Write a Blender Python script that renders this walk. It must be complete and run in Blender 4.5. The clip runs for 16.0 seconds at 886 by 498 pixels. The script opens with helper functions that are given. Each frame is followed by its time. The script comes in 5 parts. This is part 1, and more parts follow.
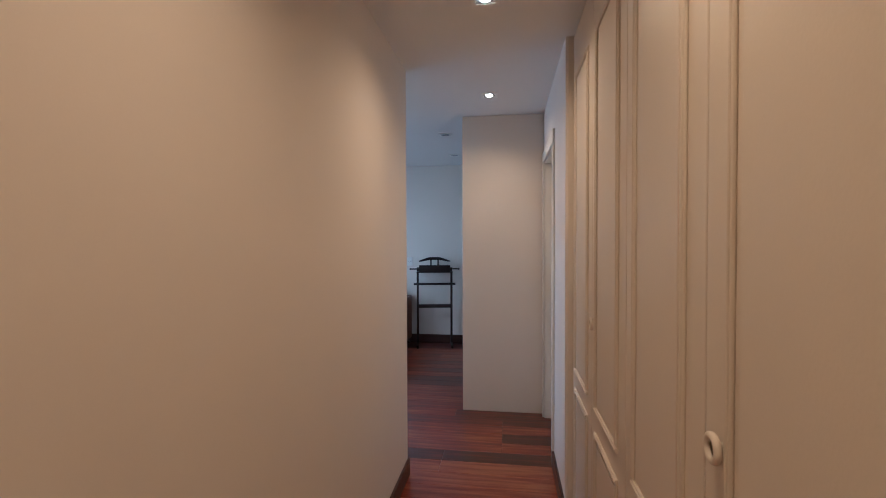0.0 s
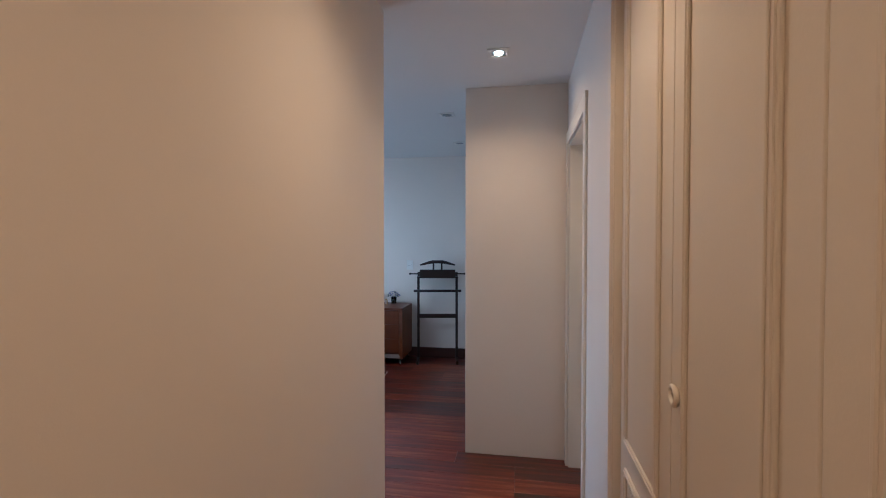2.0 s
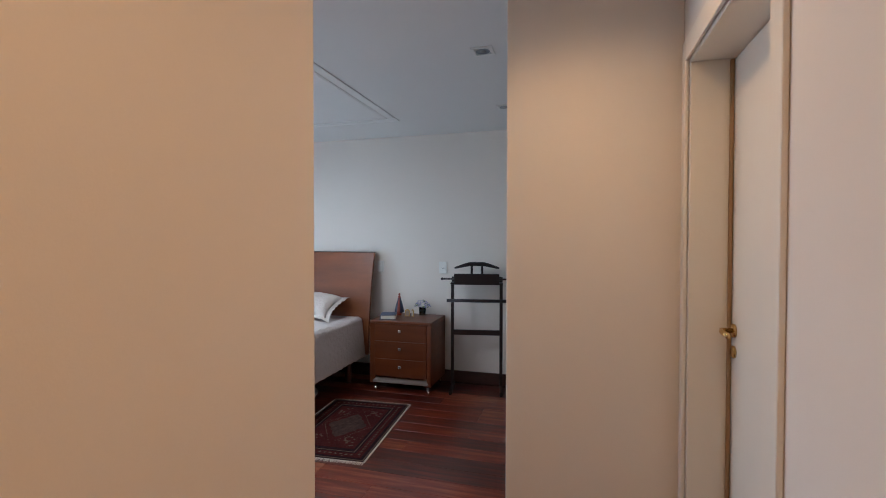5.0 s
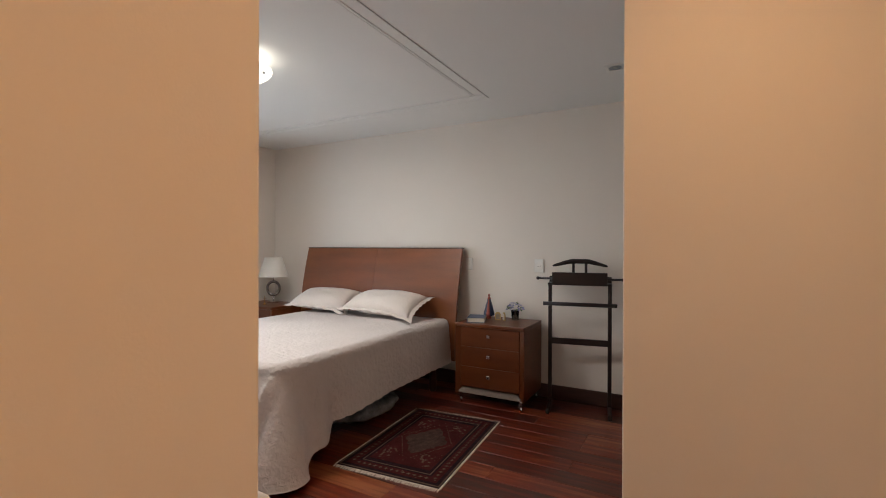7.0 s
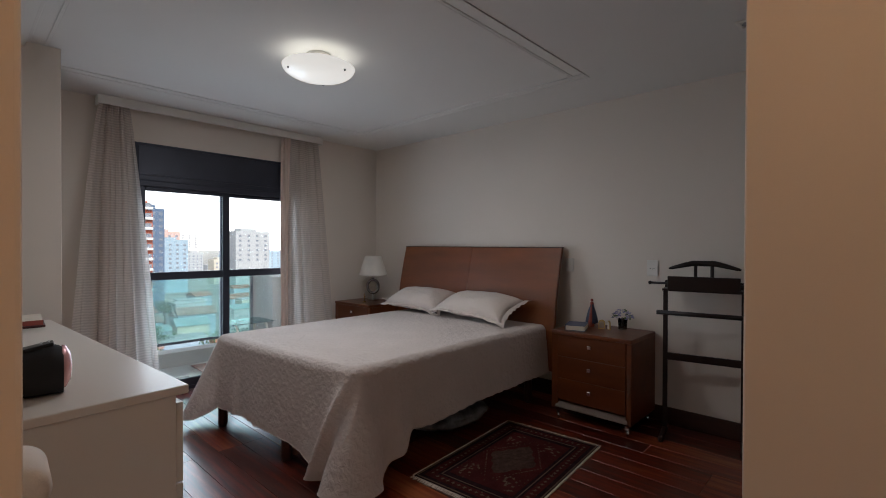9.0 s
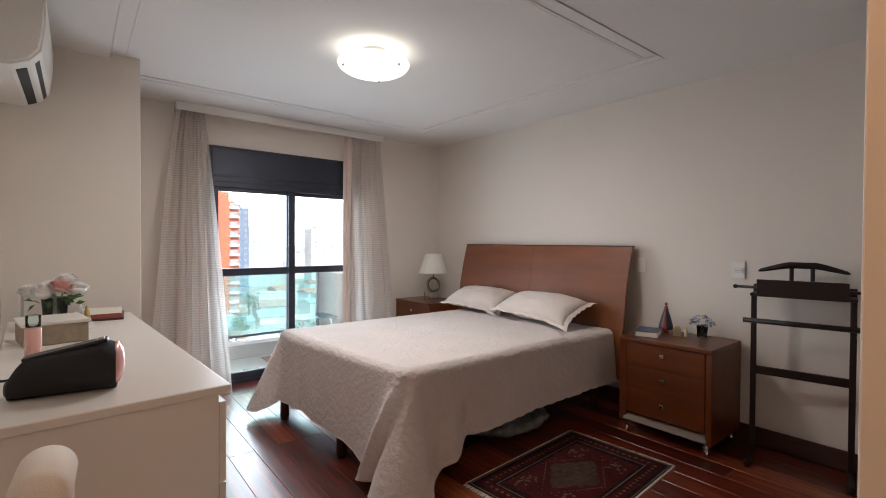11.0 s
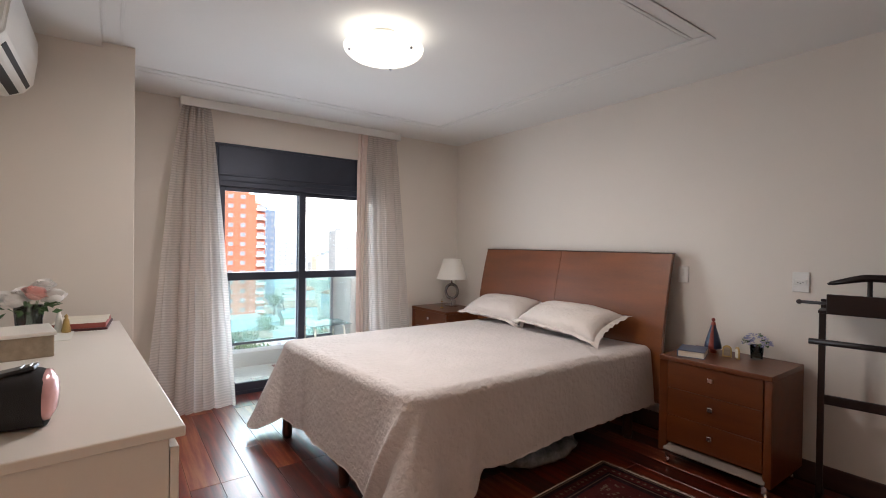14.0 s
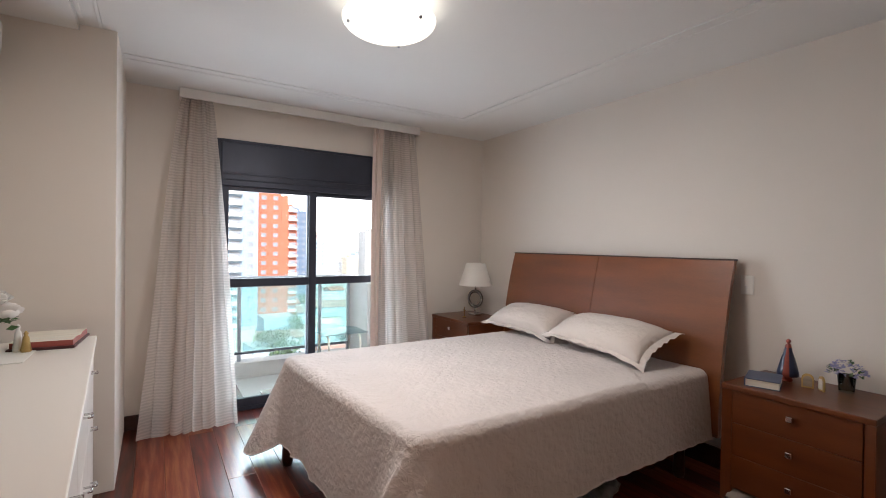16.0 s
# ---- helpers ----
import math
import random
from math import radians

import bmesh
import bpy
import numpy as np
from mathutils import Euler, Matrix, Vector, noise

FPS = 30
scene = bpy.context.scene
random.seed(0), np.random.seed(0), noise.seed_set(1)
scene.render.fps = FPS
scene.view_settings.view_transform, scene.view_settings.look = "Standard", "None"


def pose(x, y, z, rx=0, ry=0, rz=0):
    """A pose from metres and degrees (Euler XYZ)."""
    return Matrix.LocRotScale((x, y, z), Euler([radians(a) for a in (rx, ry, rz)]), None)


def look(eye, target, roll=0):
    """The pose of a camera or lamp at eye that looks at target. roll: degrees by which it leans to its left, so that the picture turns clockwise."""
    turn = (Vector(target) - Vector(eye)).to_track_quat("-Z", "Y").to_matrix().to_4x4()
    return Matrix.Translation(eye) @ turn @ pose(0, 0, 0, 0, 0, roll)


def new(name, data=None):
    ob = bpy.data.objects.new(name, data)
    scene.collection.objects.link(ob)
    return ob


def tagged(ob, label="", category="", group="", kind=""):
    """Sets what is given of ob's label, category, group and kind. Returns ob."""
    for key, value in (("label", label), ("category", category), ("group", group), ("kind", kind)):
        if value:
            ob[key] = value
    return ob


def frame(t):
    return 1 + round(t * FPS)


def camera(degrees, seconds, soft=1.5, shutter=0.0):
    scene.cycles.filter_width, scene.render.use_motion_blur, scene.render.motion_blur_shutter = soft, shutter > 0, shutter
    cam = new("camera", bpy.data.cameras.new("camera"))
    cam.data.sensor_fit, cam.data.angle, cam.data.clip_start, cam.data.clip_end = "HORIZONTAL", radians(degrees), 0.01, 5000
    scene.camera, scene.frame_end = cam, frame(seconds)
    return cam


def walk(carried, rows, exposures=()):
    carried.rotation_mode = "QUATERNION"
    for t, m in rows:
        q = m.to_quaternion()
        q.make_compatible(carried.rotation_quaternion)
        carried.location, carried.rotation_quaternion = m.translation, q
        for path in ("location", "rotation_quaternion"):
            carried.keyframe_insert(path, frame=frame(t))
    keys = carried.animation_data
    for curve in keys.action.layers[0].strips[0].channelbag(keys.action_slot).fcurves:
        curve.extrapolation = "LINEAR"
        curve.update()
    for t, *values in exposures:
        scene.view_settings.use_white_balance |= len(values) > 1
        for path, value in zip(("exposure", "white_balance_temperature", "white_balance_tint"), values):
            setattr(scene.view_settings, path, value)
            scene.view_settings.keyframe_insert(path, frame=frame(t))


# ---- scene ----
cam = camera(88.3, 16.0, 1.0)
PATH = [
    (0, (0.303, -2.108, 1.483), (0.021, -0.128, 1.44), -0.2),
    (0.5, (0.293, -1.922, 1.49), (-0.005, 0.055, 1.448), -0.1),
    (1, (0.28, -1.749, 1.485), (-0.03, 0.227, 1.444), -0.1),
    (1.5, (0.282, -1.546, 1.486), (-0.04, 0.428, 1.444), -0.0),
    (2, (0.292, -1.333, 1.493), (-0.043, 0.638, 1.45), -0.0),
    (2.5, (0.283, -1.121, 1.481), (-0.064, 0.848, 1.438), 0.0),
    (3, (0.254, -0.908, 1.477), (-0.115, 1.057, 1.432), 0.2),
    (3.5, (0.236, -0.705, 1.468), (-0.154, 1.256, 1.423), 0.2),
    (4, (0.232, -0.495, 1.461), (-0.193, 1.458, 1.418), 0.2),
    (6.5, (0.113, 0.223, 1.364), (-0.735, 2.035, 1.347), -0.0),
    (7, (0.097, 0.341, 1.323), (-0.86, 2.097, 1.317), 0.2),
    (7.5, (0.097, 0.449, 1.301), (-0.972, 2.139, 1.3), 0.5),
    (8, (0.096, 0.543, 1.34), (-1.076, 2.164, 1.319), 0.1),
    (8.5, (0.097, 0.613, 1.341), (-1.173, 2.158, 1.317), 0.2),
    (9, (0.107, 0.656, 1.335), (-1.253, 2.122, 1.318), 0.2),
    (9.5, (0.104, 0.69, 1.338), (-1.328, 2.086, 1.317), 0.2),
    (12, (0.019, 0.856, 1.344), (-1.57, 2.07, 1.317), 0.5),
    (12.5, (-0.019, 0.89, 1.346), (-1.611, 2.101, 1.323), 0.6),
    (13, (-0.06, 0.921, 1.35), (-1.654, 2.13, 1.329), 0.7),
    (13.5, (-0.107, 0.962, 1.351), (-1.71, 2.157, 1.332), 0.8),
    (14, (-0.152, 1.014, 1.357), (-1.772, 2.187, 1.338), 0.8),
    (14.5, (-0.203, 1.073, 1.366), (-1.844, 2.217, 1.348), 0.8),
    (15, (-0.286, 1.138, 1.373), (-1.945, 2.254, 1.355), 0.8),
    (15.5, (-0.359, 1.209, 1.377), (-2.036, 2.3, 1.36), 0.9),
    (16, (-0.443, 1.299, 1.386), (-2.134, 2.368, 1.367), 0.8),
]
EXPOSURES = [(0.0, 0.87, 4300, 3), (4.0, 0.92, 4600, 4), (6.3, 1.0, 5900, 9), (7.0, 0.95, 6250, 11), (8.0, 0.33, 6150, 12), (9.0, -0.2, 5950, 13), (9.7, 0.15, 6100, 13), (11.8, 0.92, 6250, 15), (16.0, 0.86, 6250, 15)]
walk(cam, [(t, look(eye, target, roll)) for t, eye, target, roll in PATH], EXPOSURES)

# ---- light ----
world = bpy.data.worlds.new("sky")
scene.world = world
world.use_nodes = True
wn = world.node_tree.nodes
wl = world.node_tree.links
sky = wn.new("ShaderNodeTexSky")
sky.sky_type = "NISHITA"
sky.sun_disc = False
sky.sun_elevation = radians(41)
sky.sun_rotation = radians(100)
sky.air_density = 1.6
sky.dust_density = 4.0
wn["Background"].inputs["Strength"].default_value = 0.15
wl.new(sky.outputs["Color"], wn["Background"].inputs["Color"])


def lamp(name, kind, m, power, colour, **kw):
    data = bpy.data.lights.new(name, kind)
    data.energy, data.color = power, colour
    for k, v in kw.items():
        if k == "angle":
            data.angle = v
        elif k == "size":
            data.shape, data.size, data.size_y = "RECTANGLE", v[0], v[1]
        elif k == "radius":
            data.shadow_soft_size = v
        elif k == "spot":
            data.spot_size, data.spot_blend = v
        elif k == "spread":
            data.spread = v
    ob = new(name, data)
    ob.matrix_world = m
    return ob


# sun high in the east, behind the building, lighting the city
lamp("sun", "SUN", look((45, -8, 40), (0, 0, 0)), 5.0, (1, 0.96, 0.9), angle=radians(2))
# daylight through the balcony door
lamp("window_daylight", "AREA", look((-4.62, 2.47, 1.15), (0, 2.47, 0.9)), 28, (0.78, 0.90, 1.0), size=(1.45, 1.6))
# ceiling bowl lamp and the lit corridor downlights; those at y -1.45 and -2.80 are out of view
lamp("bowl_bulb", "POINT", pose(-2.43, 2.236, 2.40), 0.4, (1, 0.95, 0.86), radius=0.12)
lamp("bowl_glow", "AREA", look((-2.43, 2.236, 2.368), (-2.43, 2.236, 0)), 13, (1, 0.95, 0.88), size=(0.36, 0.36))
# the lamp at y -2.80 is added only to brighten the near corridor wall
for px, py in ((0.205, -2.80), (0.205, -1.45), (0.205, -0.10), (0.168, 1.241)):
    lamp("downlight_bulb", "SPOT", look((px, py, 2.505), (px, py, 0)), 17, (1, 0.55, 0.24), spot=(radians(150), 1.0), radius=0.06)


# ---- materials ----
def mat(name, base, rough=0.5, metal=0.0, vary=0.08, scale=6.0, fine=120.0, bump=0.05, spec=0.5, stretch=(1, 1, 1), coat=0.0, island=False, rand=0.0):
    """A painted or solid surface with broad stains, fine grain and slight relief."""
    m = bpy.data.materials.new(name)
    m.use_nodes = True
    n, l = m.node_tree.nodes, m.node_tree.links
    p = n["Principled BSDF"]
    p.inputs["Roughness"].default_value, p.inputs["Metallic"].default_value = rough, metal
    p.inputs["Specular IOR Level"].default_value = spec
    p.inputs["Coat Weight"].default_value = coat
    p.inputs["Coat Roughness"].default_value = 0.12
    tc = n.new("ShaderNodeTexCoord")
    mp = n.new("ShaderNodeMapping")
    mp.inputs["Scale"].default_value = stretch
    l.new(tc.outputs["Object"], mp.inputs["Vector"])
    a, b = n.new("ShaderNodeTexNoise"), n.new("ShaderNodeTexNoise")
    a.inputs["Scale"].default_value, b.inputs["Scale"].default_value = scale, fine
    a.inputs["Detail"].default_value, b.inputs["Detail"].default_value = 4, 3
    for t in (a, b):
        l.new(mp.outputs["Vector"], t.inputs["Vector"])
    mix = n.new("ShaderNodeMix")
    mix.data_type = "RGBA"
    mix.inputs["A"].default_value = (*[c * (1 - vary) for c in base], 1)
    mix.inputs["B"].default_value = (*[min(1, c * (1 + vary)) for c in base], 1)
    add = n.new("ShaderNodeMath")
    add.operation = "MULTIPLY_ADD"
    add.inputs[1].default_value = 0.3
    l.new(b.outputs["Fac"], add.inputs[0])
    l.new(a.outputs["Fac"], add.inputs[2])
    sub = n.new("ShaderNodeMath")
    sub.operation = "MULTIPLY_ADD"
    sub.inputs[1].default_value, sub.inputs[2].default_value = 1.8, -0.7
    l.new(add.outputs[0], sub.inputs[0])
    fac = sub.outputs[0]
    if rand:
        oi = n.new("ShaderNodeObjectInfo")
        r = n.new("ShaderNodeMath")
        r.operation = "MULTIPLY_ADD"
        r.inputs[1].default_value, r.inputs[2].default_value = rand, -rand / 2
        l.new(oi.outputs["Random"], r.inputs[0])
        s2 = n.new("ShaderNodeMath")
        l.new(fac, s2.inputs[0])
        l.new(r.outputs[0], s2.inputs[1])
        fac = s2.outputs[0]
    l.new(fac, mix.inputs["Factor"])
    l.new(mix.outputs["Result"], p.inputs["Base Color"])
    if bump:
        bp = n.new("ShaderNodeBump")
        bp.inputs["Strength"].default_value = bump
        bp.inputs["Distance"].default_value = 0.01
        l.new(b.outputs["Fac"], bp.inputs["Height"])
        l.new(bp.outputs["Normal"], p.inputs["Normal"])
    return m


def glass(name, tint=(1, 1, 1), veil=0.0, veil_tint=(0.9, 0.92, 0.95)):
    """Thin panes, with an even milky layer mixed in that imitates haze over the city."""
    m = bpy.data.materials.new(name)
    m.use_nodes = True
    n, l = m.node_tree.nodes, m.node_tree.links
    p = n["Principled BSDF"]
    n.remove(p)
    t, g, mx, f = n.new("ShaderNodeBsdfTransparent"), n.new("ShaderNodeBsdfGlossy"), n.new("ShaderNodeMixShader"), n.new("ShaderNodeFresnel")
    t.inputs["Color"].default_value = (*tint, 1)
    g.inputs["Roughness"].default_value = 0.02
    l.new(f.outputs[0], mx.inputs[0])
    l.new(t.outputs[0], mx.inputs[1])
    l.new(g.outputs[0], mx.inputs[2])
    out = mx.outputs[0]
    if veil:
        tl, df, half, dm = n.new("ShaderNodeBsdfTranslucent"), n.new("ShaderNodeBsdfDiffuse"), n.new("ShaderNodeMixShader"), n.new("ShaderNodeMixShader")
        tl.inputs["Color"].default_value = df.inputs["Color"].default_value = (*veil_tint, 1)
        half.inputs[0].default_value = 0.3
        dm.inputs[0].default_value = veil
        l.new(tl.outputs[0], half.inputs[1])
        l.new(df.outputs[0], half.inputs[2])
        l.new(out, dm.inputs[1])
        l.new(half.outputs[0], dm.inputs[2])
        out = dm.outputs[0]
    l.new(out, n["Material Output"].inputs["Surface"])
    return m


def glow(name, colour, strength):
    m = bpy.data.materials.new(name)
    m.use_nodes = True
    p = m.node_tree.nodes["Principled BSDF"]
    p.inputs["Base Color"].default_value = (0.9, 0.88, 0.82, 1)
    p.inputs["Emission Color"].default_value = (*colour, 1)
    p.inputs["Emission Strength"].default_value = strength
    p.inputs["Roughness"].default_value = 0.25
    return m


def cloth(name, base, sheer=0.0, rib=0.0, quilt=0.0):
    """Woven fabric; sheer lets light through, rib adds horizontal threads, quilt adds stitched relief."""
    m = mat(name, base, 0.9, vary=0.05, scale=5, fine=260, bump=0.15, spec=0.15)
    n, l = m.node_tree.nodes, m.node_tree.links
    p = n["Principled BSDF"]
    p.inputs["Sheen Weight"].default_value = 0.15
    tc = n.new("ShaderNodeTexCoord")
    height = None
    if rib:
        w = n.new("ShaderNodeTexWave")
        w.bands_direction = "Z"
        w.inputs["Scale"].default_value, w.inputs["Distortion"].default_value = 15, 2.5
        w.inputs["Detail"].default_value, w.inputs["Detail Scale"].default_value = 3, 3
        l.new(tc.outputs["Object"], w.inputs["Vector"])
        height = w.outputs["Fac"]
    if quilt:
        v = n.new("ShaderNodeTexVoronoi")
        v.feature = "SMOOTH_F1"
        v.inputs["Scale"].default_value = 34
        nz = n.new("ShaderNodeTexNoise")
        nz.inputs["Scale"].default_value, nz.inputs["Distortion"].default_value = 34, 1.2
        l.new(tc.outputs["Object"], v.inputs["Vector"])
        l.new(tc.outputs["Object"], nz.inputs["Vector"])
        ad = n.new("ShaderNodeMath")
        l.new(v.outputs["Distance"], ad.inputs[0])
        l.new(nz.outputs["Fac"], ad.inputs[1])
        height = ad.outputs[0]
    if height:
        bp = n.new("ShaderNodeBump")
        bp.inputs["Strength"].default_value = max(rib, quilt)
        bp.inputs["Distance"].default_value = 0.012
        l.new(height, bp.inputs["Height"])
        l.new(bp.outputs["Normal"], p.inputs["Normal"])
    if sheer:
        tr, tl, m1, m2 = n.new("ShaderNodeBsdfTransparent"), n.new("ShaderNodeBsdfTranslucent"), n.new("ShaderNodeMixShader"), n.new("ShaderNodeMixShader")
        tl.inputs["Color"].default_value = (*base, 1)
        m1.inputs[0].default_value = 0.5
        l.new(p.outputs[0], m1.inputs[1])
        l.new(tl.outputs[0], m1.inputs[2])
        if height:
            mm = n.new("ShaderNodeMath")
            mm.operation = "MULTIPLY_ADD"
            mm.inputs[1].default_value = sheer * 0.6
            mm.inputs[2].default_value = sheer * 0.7
            l.new(height, mm.inputs[0])
            l.new(mm.outputs[0], m2.inputs[0])
        else:
            m2.inputs[0].default_value = sheer
        l.new(m1.outputs[0], m2.inputs[1])
        l.new(tr.outputs[0], m2.inputs[2])
        l.new(m2.outputs[0], n["Material Output"].inputs["Surface"])
    return m


PAINT = mat("wall_paint", (0.77, 0.705, 0.63), 0.75, vary=0.025, scale=1.3, fine=300, bump=0.03, spec=0.25)
CEIL = mat("ceiling_paint", (0.78, 0.765, 0.73), 0.85, vary=0.02, scale=1.0, fine=250, bump=0.02, spec=0.2)
TRIM = mat("trim_enamel", (0.76, 0.71, 0.62), 0.35, vary=0.02, scale=3, fine=90, bump=0.01)
WARD = mat("wardrobe_lacquer", (0.72, 0.64, 0.53), 0.42, vary=0.03, scale=2, fine=160, bump=0.03)
BASE = mat("dark_base_wood", (0.055, 0.022, 0.016), 0.3, vary=0.3, scale=4, fine=60, bump=0.05, stretch=(1, 1, 6))
BOARD = mat("lacquered_board", (0.17, 0.042, 0.017), 0.3, vary=0.6, scale=2.2, fine=40, bump=0.02, stretch=(1, 14, 1), coat=0.4, rand=0.9)
_n, _l = BOARD.node_tree.nodes, BOARD.node_tree.links
_p = _n["Principled BSDF"]
_p.inputs["Coat Roughness"].default_value = 0.2
_mix = _p.inputs["Base Color"].links[0].from_node
_ramp = _n.new("ShaderNodeValToRGB")
_ramp.color_ramp.elements[0].position, _ramp.color_ramp.elements[0].color = 0.05, (0.042, 0.006, 0.003, 1)
_ramp.color_ramp.elements[1].position, _ramp.color_ramp.elements[1].color = 0.98, (0.30, 0.095, 0.034, 1)
_e = _ramp.color_ramp.elements.new(0.55)
_e.color = (0.165, 0.017, 0.004, 1)
_l.new(_mix.inputs["Factor"].links[0].from_socket, _ramp.inputs[0])
_l.new(_ramp.outputs[0], _p.inputs["Base Color"])
_n.remove(_mix)
JOINT = mat("board_joint", (0.03, 0.012, 0.008), 0.7)
CHERRY = mat("cherry_wood", (0.20, 0.055, 0.010), 0.4, vary=0.25, scale=1.6, fine=45, bump=0.01, stretch=(1, 5, 5), coat=0.6)
CHERRY.node_tree.nodes["Principled BSDF"].inputs["Coat Roughness"].default_value = 0.24
STANDWOOD = mat("stained_cherry", (0.115, 0.027, 0.004), 0.36, vary=0.28, scale=2.2, fine=45, bump=0.015, stretch=(1, 6, 6), coat=0.2)
# paler tone imitating light caught on the nightstand's bottom shelf
LITEDGE = mat("lit_shelf_edge", (0.17, 0.13, 0.10), 0.5, metal=0.2, vary=0.06)
SMOKED = mat("smoked_chrome", (0.22, 0.2, 0.19), 0.18, metal=1.0, vary=0.05, bump=0)
CHERRY_DARK = mat("cherry_dark", (0.05, 0.015, 0.009), 0.3, vary=0.25, scale=3, fine=50, bump=0.03, stretch=(1, 8, 8))
EBONY = mat("ebonised_wood", (0.014, 0.006, 0.005), 0.42, vary=0.3, scale=5, fine=60, bump=0.04, coat=0.1)
LAMINATE = mat("white_laminate", (0.74, 0.69, 0.63), 0.32, vary=0.015, scale=2, fine=200, bump=0.01)
DARKGAP = mat("dark_gap", (0.03, 0.027, 0.025), 0.7)
ALU = mat("dark_anodised_frame", (0.042, 0.047, 0.066), 0.4, metal=0.35, vary=0.15, scale=4, fine=120, bump=0.02)
STEEL = mat("grey_aluminium", (0.36, 0.38, 0.4), 0.35, metal=0.7, vary=0.08)
CHROME = mat("chrome", (0.75, 0.75, 0.76), 0.12, metal=1.0, vary=0.03, bump=0)
BRASS = mat("brass", (0.62, 0.42, 0.16), 0.25, metal=1.0, vary=0.1)
PLASTIC = mat("white_plastic", (0.8, 0.78, 0.73), 0.35, vary=0.02, bump=0.01)
GREYPL = mat("grey_plastic", (0.42, 0.4, 0.37), 0.45, vary=0.05)
SPREAD = cloth("bedspread_cotton", (0.61, 0.54, 0.50), quilt=0.5)
SHAM = cloth("pillow_cotton", (0.67, 0.59, 0.53), quilt=0.35)
SHEER = cloth("sheer_linen", (0.80, 0.74, 0.69), sheer=0.26, rib=0.14)
DRAPE = cloth("drape_linen", (0.74, 0.61, 0.54), rib=0.03)
UPH = cloth("chair_linen", (0.76, 0.7, 0.63))
SHADE = cloth("lamp_shade_linen", (0.78, 0.74, 0.67))
# the pale diffuse share in both panes imitates outdoor haze
PANE = glass("window_glass", (0.97, 0.99, 0.99), veil=0.004)
GREENPANE = glass("rail_glass", (0.72, 0.92, 0.91), veil=0.13, veil_tint=(0.6, 0.85, 0.85))
BOWL = glow("lit_bowl_glass", (1, 0.95, 0.82), 0.7)
BULB = glow("lit_bulb", (1, 0.8, 0.55), 8)
CLEAR = glass("clear_glass", (0.86, 0.95, 0.91))
BLACKPL = mat("black_plastic", (0.014, 0.014, 0.016), 0.35, vary=0.2)
MESHCL = mat("black_mesh_fabric", (0.012, 0.012, 0.014), 0.8, vary=0.3, fine=500, bump=0.3)
PINK = mat("pink_film", (0.75, 0.42, 0.42), 0.2, metal=0.4, vary=0.1)
PAGES = mat("page_edges", (0.72, 0.66, 0.55), 0.8, vary=0.08, stretch=(1, 1, 40))
REDEDGE = mat("red_page_edges", (0.36, 0.09, 0.07), 0.7, vary=0.15, stretch=(1, 1, 40))
LEATHER = mat("dark_red_leather", (0.07, 0.018, 0.018), 0.5, vary=0.2, fine=200, bump=0.2)
BLUECOVER = mat("blue_grey_cover", (0.08, 0.1, 0.16), 0.5, vary=0.2)
WOODBOX = mat("old_wood_box", (0.34, 0.27, 0.19), 0.7, vary=0.25, fine=50, stretch=(1, 6, 6))
GOLD = mat("gilded_wood", (0.55, 0.38, 0.14), 0.4, metal=0.6, vary=0.2)
BLUEROBE = mat("dark_blue_glaze", (0.02, 0.03, 0.07), 0.35, vary=0.3)
REDROBE = mat("red_brown_glaze", (0.28, 0.05, 0.03), 0.4, vary=0.3)
LEAF = mat("leaf", (0.05, 0.11, 0.035), 0.6, vary=0.4, rand=0.5)
STEM = mat("pale_stem", (0.16, 0.24, 0.11), 0.6, vary=0.2)
PETALW = mat("white_petal", (0.88, 0.85, 0.81), 0.6, vary=0.06)
PETALP = mat("pink_petal", (0.8, 0.47, 0.42), 0.6, vary=0.1)
PETALV = mat("violet_petal", (0.3, 0.29, 0.48), 0.6, vary=0.2)
FRINGE = mat("rug_fringe", (0.6, 0.52, 0.42), 0.9, vary=0.15, fine=200, bump=0.3)
PLBAG = mat("printed_plastic_bag", (0.2, 0.21, 0.21), 0.3, vary=0.7, scale=14, fine=50, bump=0.3)
BALC = mat("balcony_tile", (0.62, 0.58, 0.52), 0.5, vary=0.05)
BALW = mat("balcony_plaster", (0.56, 0.53, 0.49), 0.8, vary=0.05)
IRON = mat("cream_iron", (0.75, 0.68, 0.55), 0.4, vary=0.05)


def rug_material():
    m = mat("rug_pile", (0.055, 0.010, 0.010), 0.95, vary=0.35, scale=9, fine=350, bump=0.5, spec=0.1)
    n, l = m.node_tree.nodes, m.node_tree.links
    p = n["Principled BSDF"]
    src = p.inputs["Base Color"].links[0].from_socket
    tc = n.new("ShaderNodeTexCoord")
    v = n.new("ShaderNodeTexVoronoi")
    v.distance = "MANHATTAN"
    v.inputs["Scale"].default_value = 26
    l.new(tc.outputs["Object"], v.inputs["Vector"])
    r = n.new("ShaderNodeValToRGB")
    r.color_ramp.elements[0].position, r.color_ramp.elements[1].position = 0.16, 0.2
    r.color_ramp.elements[0].color, r.color_ramp.elements[1].color = (1, 1, 1, 1), (0, 0, 0, 1)
    l.new(v.outputs["Distance"], r.inputs[0])
    x = n.new("ShaderNodeMix")
    x.data_type = "RGBA"
    x.inputs["B"].default_value = (0.12, 0.085, 0.055, 1)
    l.new(r.outputs[0], x.inputs["Factor"])
    l.new(src, x.inputs["A"])
    l.new(x.outputs["Result"], p.inputs["Base Color"])
    return m


